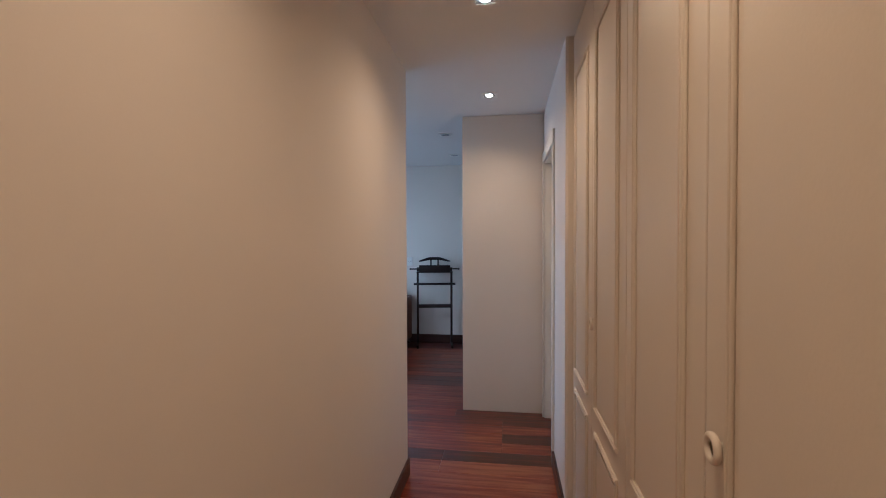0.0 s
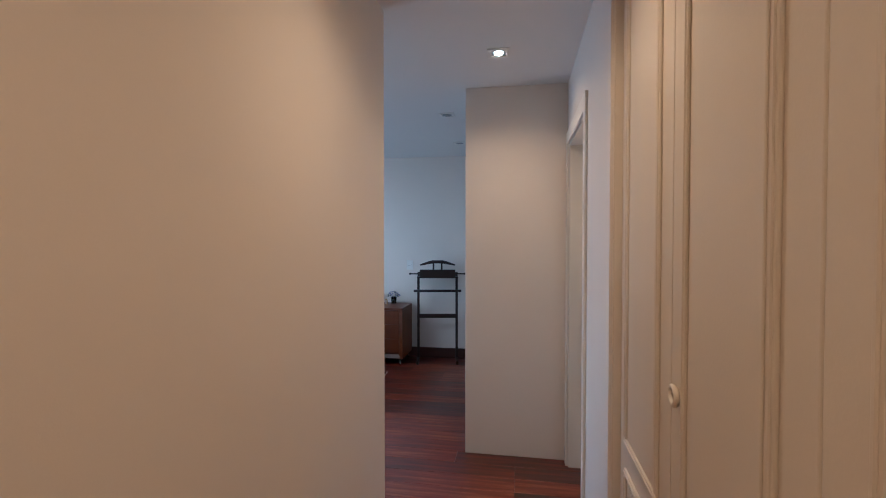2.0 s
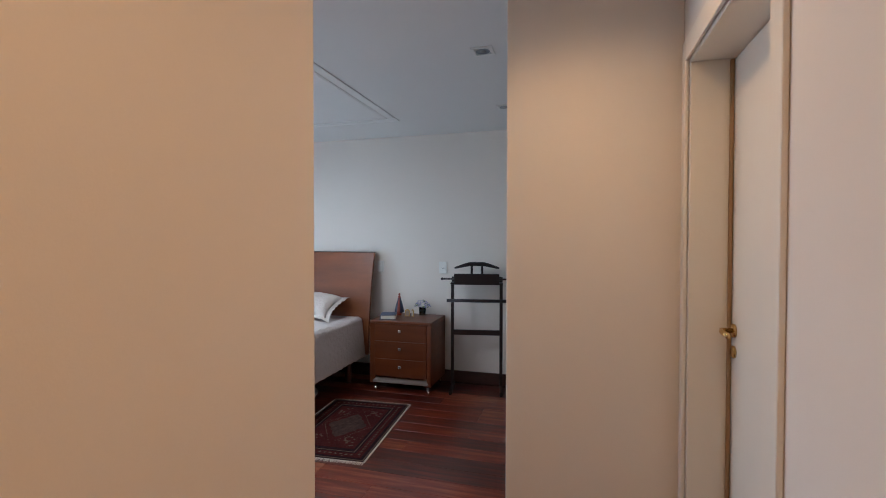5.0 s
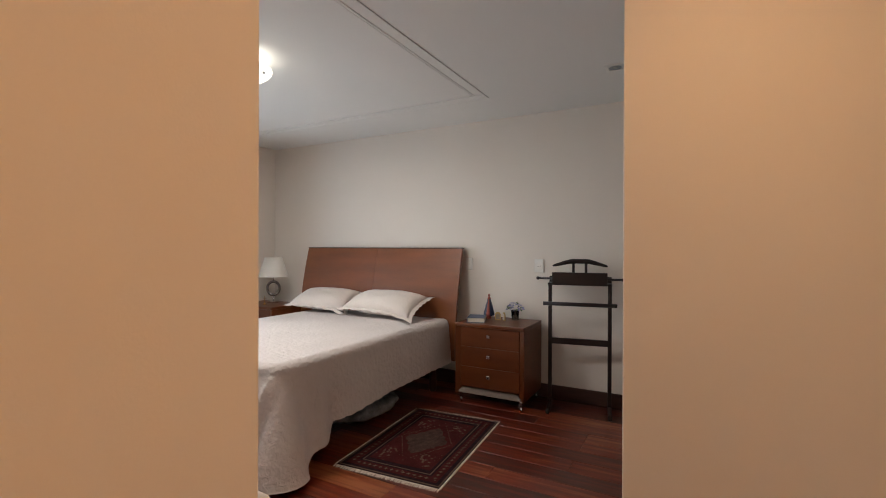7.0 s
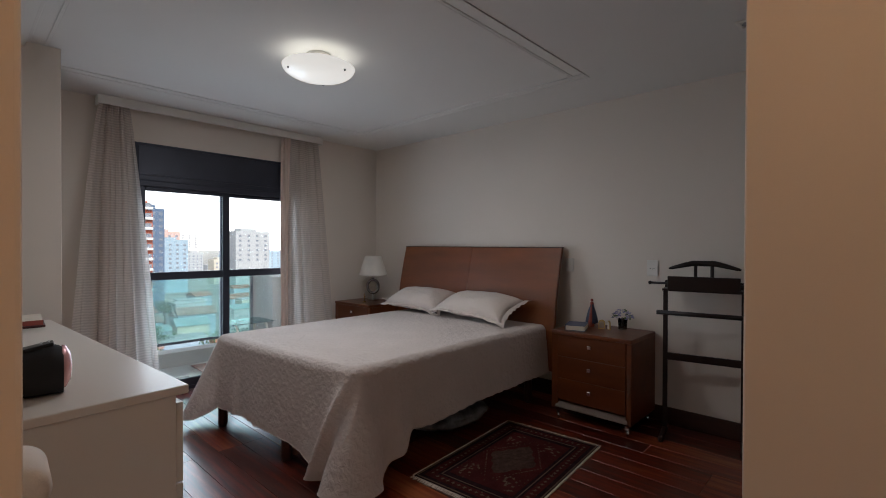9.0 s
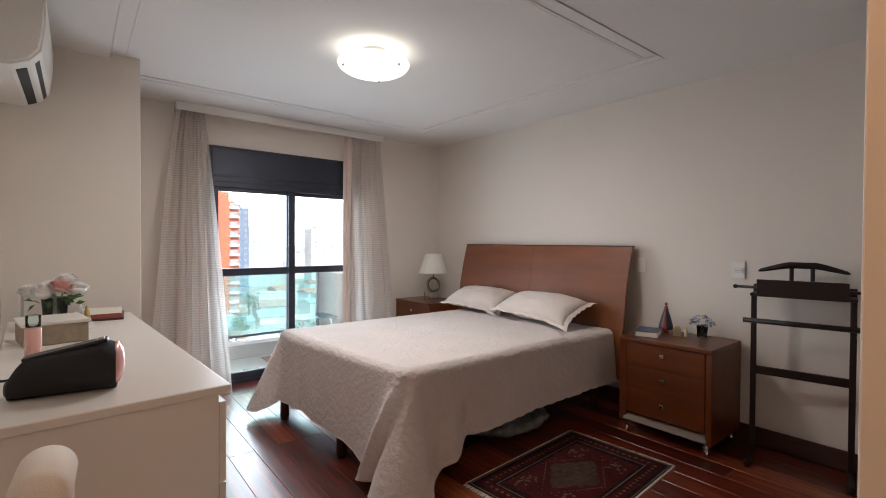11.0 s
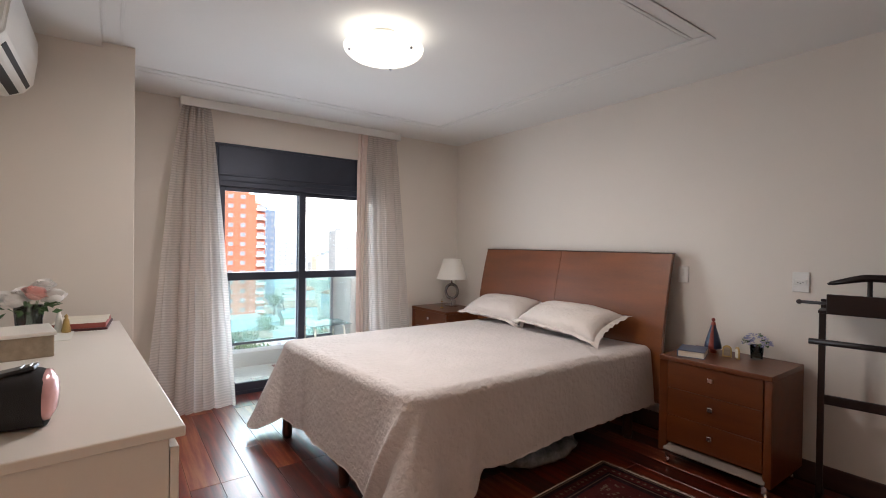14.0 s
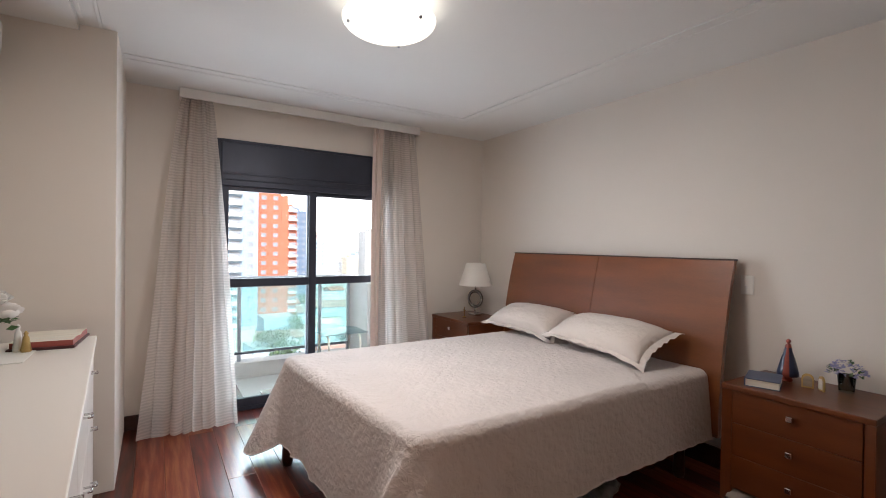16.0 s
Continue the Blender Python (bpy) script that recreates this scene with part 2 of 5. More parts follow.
RUG = rug_material()
RUGDARK = mat("rug_dark_border", (0.02, 0.009, 0.012), 0.95, vary=0.5, scale=30, fine=350, bump=0.5, spec=0.1)
RUGFADED = mat("rug_faded_medallion", (0.06, 0.036, 0.027), 0.95, vary=0.5, scale=40, fine=350, bump=0.5, spec=0.1)
RUGTAN = mat("rug_tan_line", (0.13, 0.09, 0.06), 0.95, vary=0.3, scale=40, fine=350, bump=0.5, spec=0.1)


# ---- geometry helpers ----
def thing(name, label, category, at=(0, 0, 0), turn=0.0, group="", kind=""):
    ob = new(name)
    ob.matrix_world = pose(*at, 0, 0, turn)
    ob.empty_display_size = 0.1
    return tagged(ob, label, category, group, kind)


def part(name, bm, material, parent=None, label="", smooth=False):
    me = bpy.data.meshes.new(name)
    bm.normal_update()
    bm.to_mesh(me)
    bm.free()
    me.materials.append(material)
    if smooth:
        for f in me.polygons:
            f.use_smooth = True
    ob = new(name, me)
    if parent is not None:
        ob.parent = parent
    return tagged(ob, label)


def box(x0, x1, y0, y1, z0, z1, bevel=0.0, bm=None, seg=2):
    b = bmesh.new()
    bmesh.ops.create_cube(b, size=1)
    bmesh.ops.scale(b, vec=(x1 - x0, y1 - y0, z1 - z0), verts=b.verts)
    bmesh.ops.translate(b, vec=((x0 + x1) / 2, (y0 + y1) / 2, (z0 + z1) / 2), verts=b.verts)
    if bevel:
        bmesh.ops.bevel(b, geom=b.edges[:], offset=bevel, segments=seg, profile=0.5, affect="EDGES")
    return merge(bm, b)


def merge(bm, b):
    if bm is None:
        return b
    me = bpy.data.meshes.new("tmp")
    b.to_mesh(me)
    b.free()
    bm.from_mesh(me)
    bpy.data.meshes.remove(me)
    return bm


def moved(b, m):
    bmesh.ops.transform(b, matrix=m, verts=b.verts)
    return b


def lathe(profile, seg=24, cap=True):
    """Turns (radius, height) pairs round z."""
    b = bmesh.new()
    rings = []
    for r, z in profile:
        rings.append([b.verts.new((r * math.cos(2 * math.pi * i / seg), r * math.sin(2 * math.pi * i / seg), z)) for i in range(seg)])
    for a, c in zip(rings, rings[1:]):
        for i in range(seg):
            b.faces.new((a[i], a[(i + 1) % seg], c[(i + 1) % seg], c[i]))
    if cap:
        b.faces.new(rings[0][::-1])
        b.faces.new(rings[-1])
    return b


def tube(points, r, seg=10, closed=False, bm=None):
    """A round bar along points."""
    b = bmesh.new()
    pts = [Vector(p) for p in points]
    n = len(pts)
    rings = []
    for i, p in enumerate(pts):
        a = pts[(i - 1) % n] if closed or i else p
        c = pts[(i + 1) % n] if closed or i < n - 1 else p
        q = (c - a).normalized().to_track_quat("Z", "Y")
        rings.append([b.verts.new(p + q @ Vector((r * math.cos(2 * math.pi * k / seg), r * math.sin(2 * math.pi * k / seg), 0))) for k in range(seg)])
    last = n if closed else n - 1
    for i in range(last):
        u, v = rings[i], rings[(i + 1) % n]
        for k in range(seg):
            b.faces.new((u[k], u[(k + 1) % seg], v[(k + 1) % seg], v[k]))
    if not closed:
        b.faces.new(rings[0][::-1])
        b.faces.new(rings[-1])
    return merge(bm, b)


def sheet(fn, nu, nv, thick=0.0):
    """A grid surface fn(u, v) with u and v from 0 to 1."""
    b = bmesh.new()
    g = [[b.verts.new(fn(i / nu, j / nv)) for j in range(nv + 1)] for i in range(nu + 1)]
    for i in range(nu):
        for j in range(nv):
            b.faces.new((g[i][j], g[i + 1][j], g[i + 1][j + 1], g[i][j + 1]))
    if thick:
        b.normal_update()
        r = bmesh.ops.solidify(b, geom=b.faces[:], thickness=thick)
    return b


def ball(r, c=(0, 0, 0), sub=2, squash=1.0):
    b = bmesh.new()
    bmesh.ops.create_icosphere(b, subdivisions=sub, radius=r)
    bmesh.ops.scale(b, vec=(1, 1, squash), verts=b.verts)
    bmesh.ops.translate(b, vec=c, verts=b.verts)
    return b


def extruded(outline, y0, y1):
    """A prism of an (x, z) outline between two y."""
    b = bmesh.new()
    f = [b.verts.new((x, y0, z)) for x, z in outline]
    k = [b.verts.new((x, y1, z)) for x, z in outline]
    b.faces.new(f)
    b.faces.new(k[::-1])
    for i in range(len(f)):
        j = (i + 1) % len(f)
        b.faces.new((f[j], f[i], k[i], k[j]))
    bmesh.ops.recalc_face_normals(b, faces=b.faces)
    return b


def structure(name, bm, material, label, category):
    return tagged(part(name, bm, material), label, category, "", "structure")


# ---- structure ----
H = 2.53
XW = -4.47   # inner face of the window wall
YH = 4.34    # inner face of the headboard wall
XA = -3.53   # wall with the air conditioner beside it
YS = 0.45    # wall behind the dresser
XL, YL = -0.325, 0.69   # end of the corridor's blank wall
XR = 0.60    # corridor wall with the door
YP = 1.81    # pier at the corridor's end
XP = -0.085

structure("wall_corridor_west", box(XL - 0.15, XL, -3.6, YL, 0, H, 0.004), PAINT, "smooth cream painted wall along the corridor", "wall")
structure("wall_dresser", box(XA - 0.15, XL - 0.15, YS - 0.15, YS, 0, H), PAINT, "cream painted wall behind the dresser", "wall")
structure("wall_column", box(XW - 0.3, XA, YS - 0.15, 1.12, 0, H, 0.004), PAINT, "cream painted column wall beside the dresser", "wall")
b = box(XW - 0.2, XW, 1.12, 1.70, 0, H)
box(XW - 0.2, XW, 3.25, YH + 0.15, 0, H, bm=b)
box(XW - 0.2, XW, 1.70, 3.25, 2.21, H, bm=b)
structure("wall_window", b, PAINT, "pale painted wall round the balcony door", "wall")
structure("wall_headboard", box(XW, 1.2, YH, YH + 0.15, 0, H), PAINT, "pale painted wall behind the bed", "wall")
structure("pier", box(XP, XR, YP, YP + 0.14, 0, H, 0.004), PAINT, "beige painted wall end facing the corridor", "wall")
structure("wall_room_east", box(XR + 0.1, XR + 0.25, YP + 0.14, YH, 0, H), PAINT, "pale painted wall", "wall")
structure("wall_pier_return", box(XR, XR + 0.25, YP, YP + 0.14, 0, H), PAINT, "pale painted wall corner", "wall")
b = box(XR, XR + 0.15, 0.345, 0.95, 0, H)
box(XR, XR + 0.15, 0.95, 1.74, 2.12, H, bm=b)
box(XR, XR + 0.15, 1.74, YP, 0, H, bm=b)
structure("wall_corridor_east", b, PAINT, "pale painted corridor wall with a door opening", "wall")
structure("wall_corridor_end", box(XL - 0.15, 1.3, -3.75, -3.6, 0, H), PAINT, "cream painted corridor wall", "wall")
structure("ceiling", box(XW - 0.2, 1.3, -3.75, YH + 0.15, H, H + 0.12), CEIL, "smooth white painted ceiling", "ceiling")
structure("ceiling_soffit", box(XA, XL - 0.15, YS, 0.955, H - 0.035, H), CEIL, "slightly lowered white ceiling strip", "ceiling")
structure("floor", box(XW - 0.2, 1.3, -3.75, YH + 0.15, -0.12, -0.006), JOINT, "dark sub-floor under lacquered boards", "floor")
structure("wall_wardrobe_back", box(1.22, 1.3, -3.6, 0.345, 0, H), PAINT, "plain wall behind the wardrobe", "wall")
structure("wall_wardrobe_side", box(XR + 0.15, 1.3, 0.345, 0.42, 0, H), PAINT, "plain wall beside the wardrobe", "wall")
b = box(XR + 0.9, XR + 0.95, 0.42, 2.2, 0, H)
box(XR + 0.15, XR + 0.95, 2.12, 2.2, 0, H, bm=b)
structure("wall_bathroom", b, PAINT, "plain wall beyond the side door", "wall")


def moulding(name, x0, x1, y0, y1, along):
    """Ceiling strip with two raised fillets."""
    b = bmesh.new()
    prof = ((0, 0.10, 0.002), (0.004, 0.022, 0.006), (0.082, 0.10, 0.005))
    for a, c, d in prof:
        if along == "x":
            box(x0, x1, y0 + a, y0 + c, H - d, H, 0.004, b)
        else:
            box(x0 + a, x0 + c, y0, y1, H - d, H, 0.004, b)
    return structure(name, b, CEIL, "white plaster ceiling moulding strip", "moulding")


moulding("trim_moulding_head", -3.86, -1.34, 3.64, 3.74, "x")
moulding("trim_moulding_room", -1.44, -1.34, 0.96, 3.64, "y")
moulding("trim_moulding_window", -3.96, -3.86, 1.13, 3.74, "y")
moulding("trim_moulding_dresser", XA, -1.44, 0.957, 1.057, "x")


def baseboard(name, x0, x1, y0, y1, h=0.105):
    b = box(x0, x1, y0, y1, 0, h, 0.006)
    return structure(name, b, BASE, "dark stained wooden baseboard", "baseboard")


baseboard("baseboard_head", XW, XR + 0.1, YH - 0.016, YH, 0.120)
baseboard("baseboard_window_a", XW, XW + 0.016, 1.12, 1.68)
baseboard("baseboard_window_b", XW, XW + 0.016, 3.27, YH - 0.016)
baseboard("baseboard_corridor_west", XL, XL + 0.016, -3.6, YL - 0.002)
baseboard("baseboard_corridor_east", XR - 0.016, XR, 0.345, 0.93)
baseboard("baseboard_pier", XR - 0.012, XR, 1.78, YP)
baseboard("baseboard_room_east", XR + 0.084, XR + 0.1, YP + 0.14, YH - 0.016)

# side door: casing, jamb and closed leaf
door = thing("door_1", "cream painted flush door with brass lever in a cream casing", "door", kind="structure")
part("jamb", box(XR + 0.002, XR + 0.18, 0.95, 0.975, 0, 2.12, 0.003), TRIM, door)
part("jamb", box(XR + 0.002, XR + 0.18, 1.715, 1.74, 0, 2.12, 0.003), TRIM, door)
part("jamb_head", box(XR + 0.002, XR + 0.18, 0.975, 1.715, 2.095, 2.12, 0.003), TRIM, door)
part("casing", box(XR - 0.014, XR, 0.895, 0.96, 0, 2.19, 0.004), TRIM, door)
part("casing", box(XR - 0.014, XR, 1.73, 1.777, 0, 2.19, 0.004), TRIM, door)
part("casing_head", box(XR - 0.014, XR, 0.96, 1.73, 2.108, 2.19, 0.004), TRIM, door)
leaf = part("leaf", box(XR + 0.142, XR + 0.177, 0.978, 1.712, 0.008, 2.09, 0.003), TRIM, door)
part("stop", box(XR + 0.128, XR + 0.140, 1.70, 1.714, 0.0, 2.09, 0.002), mat("oak_stop", (0.3, 0.18, 0.08), 0.5, vary=0.2), door, "brown wooden door stop strip")
hd = part("lever", tube([(XR + 0.14, 1.672, 1.125), (XR + 0.10, 1.672, 1.125), (XR + 0.093, 1.64, 1.125), (XR + 0.093, 1.57, 1.122)], 0.009), BRASS, leaf, "brass lever handle", True)
part("rose", moved(lathe([(0.024, 0), (0.024, 0.008), (0.02, 0.01)], 20), pose(XR + 0.142, 1.672, 1.125, 0, -90, 0)), BRASS, leaf, "brass round rose", True)
part("keyhole_rose", moved(lathe([(0.022, 0), (0.022, 0.006), (0.018, 0.009)], 20), pose(XR + 0.142, 1.672, 1.05, 0, -90, 0)), BRASS, leaf, "brass keyhole rose", True)


# ---- wardrobe: panelled doors, each unit a thing ----
def wardrobe_door(y0, y1, knob):
    unit = thing("wardrobe_unit", "cream lacquered wardrobe with a moulded panel door", "wardrobe", group="corridor wardrobes")
    xf = XR + 0.040
    part("carcass", box(xf + 0.024, 1.2, y0 - 0.001, y1 + 0.001, 0.0, H - 0.01), WARD, unit)
    d = part("door", box(xf, xf + 0.022, y0 + 0.002, y1 - 0.002, 0.05, H - 0.012, 0.003), WARD, unit)
    for z0, z1 in ((0.815, 2.295), (0.12, 0.735)):
        b = bmesh.new()
        a, c, w, t = y0 + 0.085, y1 - 0.085, 0.020, 0.008
        for q in ((a, c, z0, z0 + w), (a, c, z1 - w, z1), (a, a + w, z0 + w, z1 - w), (c - w, c, z0 + w, z1 - w)):
            box(xf - t, xf + 0.001, *q, 0.004, b)
            box(xf - t - 0.003, xf, q[0] + 0.006, q[1] - 0.006, q[2] + 0.006, q[3] - 0.006, 0.002, b, 1)
        part("panel_moulding", b, WARD, d)
        part("raised_panel", box(xf - 0.004, xf + 0.001, a + 0.04, c - 0.04, z0 + 0.04, z1 - 0.04, 0.003), WARD, d)
    if knob:
        ky = y1 - 0.068
        k = part("knob", moved(tube([(0.0195 * math.cos(i * math.pi / 12), 0.0195 * math.sin(i * math.pi / 12), 0) for i in range(24)], 0.0065, 10, True), pose(xf - 0.016, ky, 1.15, 0, -90, 0)), WARD, d, "round cream ring knob", True)
        part("knob_post", moved(lathe([(0.010, 0), (0.008, 0.005), (0.007, 0.010), (0.014, 0.014)], 20), pose(xf + 0.001, ky, 1.15, 0, -90, 0)), WARD, k, "", True)
    part("kickboard", box(xf + 0.02, xf + 0.024, y0, y1, 0, 0.05), DARKGAP, unit)
    return unit


edge = 0.335
n = 0
while edge > -3.5:
    wardrobe_door(edge - 0.535, edge, n % 2 == 1)
    edge -= 0.535
    n += 1
structure("trim_wardrobe_filler", box(XR + 0.012, XR + 0.06, 0.337, 0.345, 0, H - 0.005, 0.002), WARD, "narrow cream edge strip beside the wardrobe", "trim")


# ---- bedroom: balcony door and curtains ----
win = thing("window_1", "dark metal balcony door with roller shutter box above", "window", kind="structure")
WX0, WX1 = XW - 0.07, XW + 0.004
Y0, Y1 = 1.70, 3.25
part("window_frame", box(WX0, WX1, Y0, Y0 + 0.045, 0, 2.21, 0.004), ALU, win)
part("window_frame", box(WX0, WX1, Y1 - 0.045, Y1, 0, 2.21, 0.004), ALU, win)
part("threshold", box(WX0, WX1, Y0 + 0.045, Y1 - 0.045, 0, 0.03, 0.003), ALU, win)
sb = part("shutter_box", box(WX0, WX1 + 0.006, Y0 + 0.045, Y1 - 0.045, 1.885, 2.21, 0.005), ALU, win, "dark painted shutter box")
part("shutter_lip", box(WX0 - 0.002, WX1 + 0.018, Y0 + 0.02, Y1 - 0.02, 1.835, 1.887, 0.006), ALU, sb)
part("shutter_fillet", box(WX1 + 0.004, WX1 + 0.014, Y0 + 0.02, Y1 - 0.02, 1.93, 1.945, 0.003), ALU, sb)
part("shutter_fillet", box(WX1 + 0.004, WX1 + 0.014, Y0 + 0.02, Y1 - 0.02, 2.185, 2.2, 0.003), ALU, sb)
for k, (a, c, xo) in enumerate(((Y0 + 0.047, 2.515, 0.0), (2.44, Y1 - 0.047, -0.034))):
    x0, x1 = WX0 + 0.038 + xo, WX0 + 0.068 + xo
    leaf = part("sliding_leaf", box(x0, x1, a, a + 0.055, 0.03, 1.835, 0.004), ALU, win)
    part("stile", box(x0, x1, c - 0.065, c, 0.03, 1.835, 0.004), ALU, leaf)
    part("bottom_rail", box(x0, x1, a + 0.055, c - 0.065, 0.03, 0.10, 0.004), ALU, leaf)
    part("top_rail", box(x0, x1, a + 0.055, c - 0.065, 1.80, 1.835, 0.004), ALU, leaf)
    part("transom", box(x0, x1, a + 0.055, c - 0.065, 1.015, 1.085, 0.004), ALU, leaf)
    for z0, z1 in ((0.10, 1.015), (1.085, 1.80)):
        p = part("pane", box(x0 + 0.013, x0 + 0.017, a + 0.055, c - 0.065, z0, z1), PANE, leaf)
        p.visible_shadow = False
cb = thing("curtain_box", "white painted curtain box under the ceiling", "curtain box")
part("front_board", box(XW + 0.10, XW + 0.115, 1.45, 3.49, H - 0.075, H - 0.002, 0.003), CEIL, cb)
part("end_board", box(XW, XW + 0.10, 1.45, 1.465, H - 0.075, H - 0.002, 0.003), CEIL, cb)
part("end_board", box(XW, XW + 0.10, 3.475, 3.49, H - 0.075, H - 0.002, 0.003), CEIL, cb)
part("track", box(XW + 0.045, XW + 0.065, 1.47, 3.47, H - 0.03, H - 0.004), STEEL, cb)


def curtain(label, top, bottom, folds, depth, xtop, xbot, material, ztop, zbot, seed):
    """A hanging cloth, gathered at the top, whose folds open towards the hem."""
    rnd = random.Random(seed)
    ph = [rnd.uniform(0, 6.28) for _ in range(6)]

    def fn(u, v):
        s = v ** 0.8
        y = (top[0] * (1 - s) + bottom[0] * s) * (1 - u) + (top[1] * (1 - s) + bottom[1] * s) * u
        w = u + 0.035 * math.sin(5.1 * u + ph[1]) + 0.02 * math.sin(11 * u + ph[5]) + 0.02 * v * math.sin(3.3 * v + 7 * u)
        f = math.sin(2 * math.pi * folds * w + ph[0])
        f = f * (1.25 - 0.25 * f * f) * (0.65 + 0.35 * math.sin(9 * u + ph[2] + 1.5 * v))
        g = math.sin(2 * math.pi * folds * 0.37 * w + ph[2] + 1.2 * v)
        h = math.sin(2 * math.pi * folds * 2.3 * w + ph[3] - 0.7 * v) * (1 - 0.55 * v)
        amp = depth * (0.55 + 0.75 * v)
        x = xtop * (1 - v ** 1.5) + xbot * v ** 1.5 + amp * (0.6 * f + 0.4 * g + 0.18 * h)
        y += 0.34 * amp * math.cos(2 * math.pi * folds * w + ph[4])
        z = ztop + (zbot - ztop) * v + 0.012 * v * g
        return (x, y, z)

    c = part("curtain", sheet(fn, 150, 40), material, None, "", True)
    return tagged(c, label, "curtain", "curtains at the balcony door")


curtain("sheer ribbed beige linen curtain drawn to one side", (1.475, 1.68), (1.22, 1.86), 7, 0.06, XW + 0.055, XW + 0.27, SHEER, H - 0.06, 0.012, 3)
curtain("sheer ribbed beige linen curtain drawn to one side", (3.13, 3.46), (3.04, 3.62), 7, 0.05, XW + 0.055, XW + 0.20, SHEER, H - 0.06, 0.012, 8)
curtain("plain pinkish beige drape gathered beside the sheer", (3.035, 3.15), (2.99, 3.12), 2, 0.03, XW + 0.05, XW + 0.16, DRAPE, H - 0.06, 0.012, 5)
curtain("plain pinkish beige drape gathered behind the sheer", (1.50, 1.58), (1.40, 1.56), 2, 0.02, XW + 0.03, XW + 0.10, DRAPE, H - 0.06, 0.012, 6)

# ---- bed ----
BX0, BX1, BY0, BY1, BZ = -3.45, -1.90, 2.05, 4.12, 0.655
bed = thing("bed", "double bed with curved two-panel cherry wood headboard", "bed")


def headboard(x0, x1, material=CHERRY):
    def fn(u, v):
        z = 0.27 + v * 1.045
        k = (z - 0.12) / 1.195
        y = 4.085 + 0.02 * (1 - k) ** 2 + 0.17 * k ** 2
        return (x0 + (x1 - x0) * u, y, z)

    b = sheet(fn, 2, 24)
    back = [f for f in b.faces]
    r = bmesh.ops.extrude_face_region(b, geom=back)
    vs = [g for g in r["geom"] if isinstance(g, bmesh.types.BMVert)]
    bmesh.ops.translate(b, vec=(0, 0.035, 0), verts=vs)
    bmesh.ops.recalc_face_normals(b, faces=b.faces)
    return b


hm = (-3.81 - 1.83) / 2
part("headboard_panel", headboard(-3.81, hm - 0.002), CHERRY, bed, "curved cherry veneer panel")
part("headboard_panel", headboard(hm + 0.002, -1.83), CHERRY, bed, "curved cherry veneer panel")
part("headboard_edge", box(-3.815, -1.825, 4.252, 4.292, 1.312, 1.322, 0.003), CHERRY_DARK, bed)
part("base", box(BX0 + 0.02, BX1 - 0.02, BY0 + 0.13, BY1 - 0.02, 0.26, 0.36, 0.01), mat("black_bed_base", (0.012, 0.012, 0.014), 0.8, vary=0.2), bed, "dark fabric bed base")
part("mattress", box(BX0 + 0.01, BX1 - 0.01, BY0 + 0.13, BY1 - 0.01, 0.36, BZ - 0.01, 0.05, seg=3), SHAM, bed)
for lx, ly in ((BX0 + 0.10, BY0 - 0.04), (BX1 - 0.14, BY0 + 0.20), (BX0 + 0.09, BY1 - 0.12), (BX1 - 0.1, BY1 - 0.12), ((BX0 + BX1) / 2 + 0.15, BY0 + 0.02)):
    part("leg", moved(lathe([(0.028, 0), (0.034, 0.03), (0.03, 0.2), (0.04, 0.26)], 14), pose(lx, ly, 0)), CHERRY_DARK, bed, "", True)


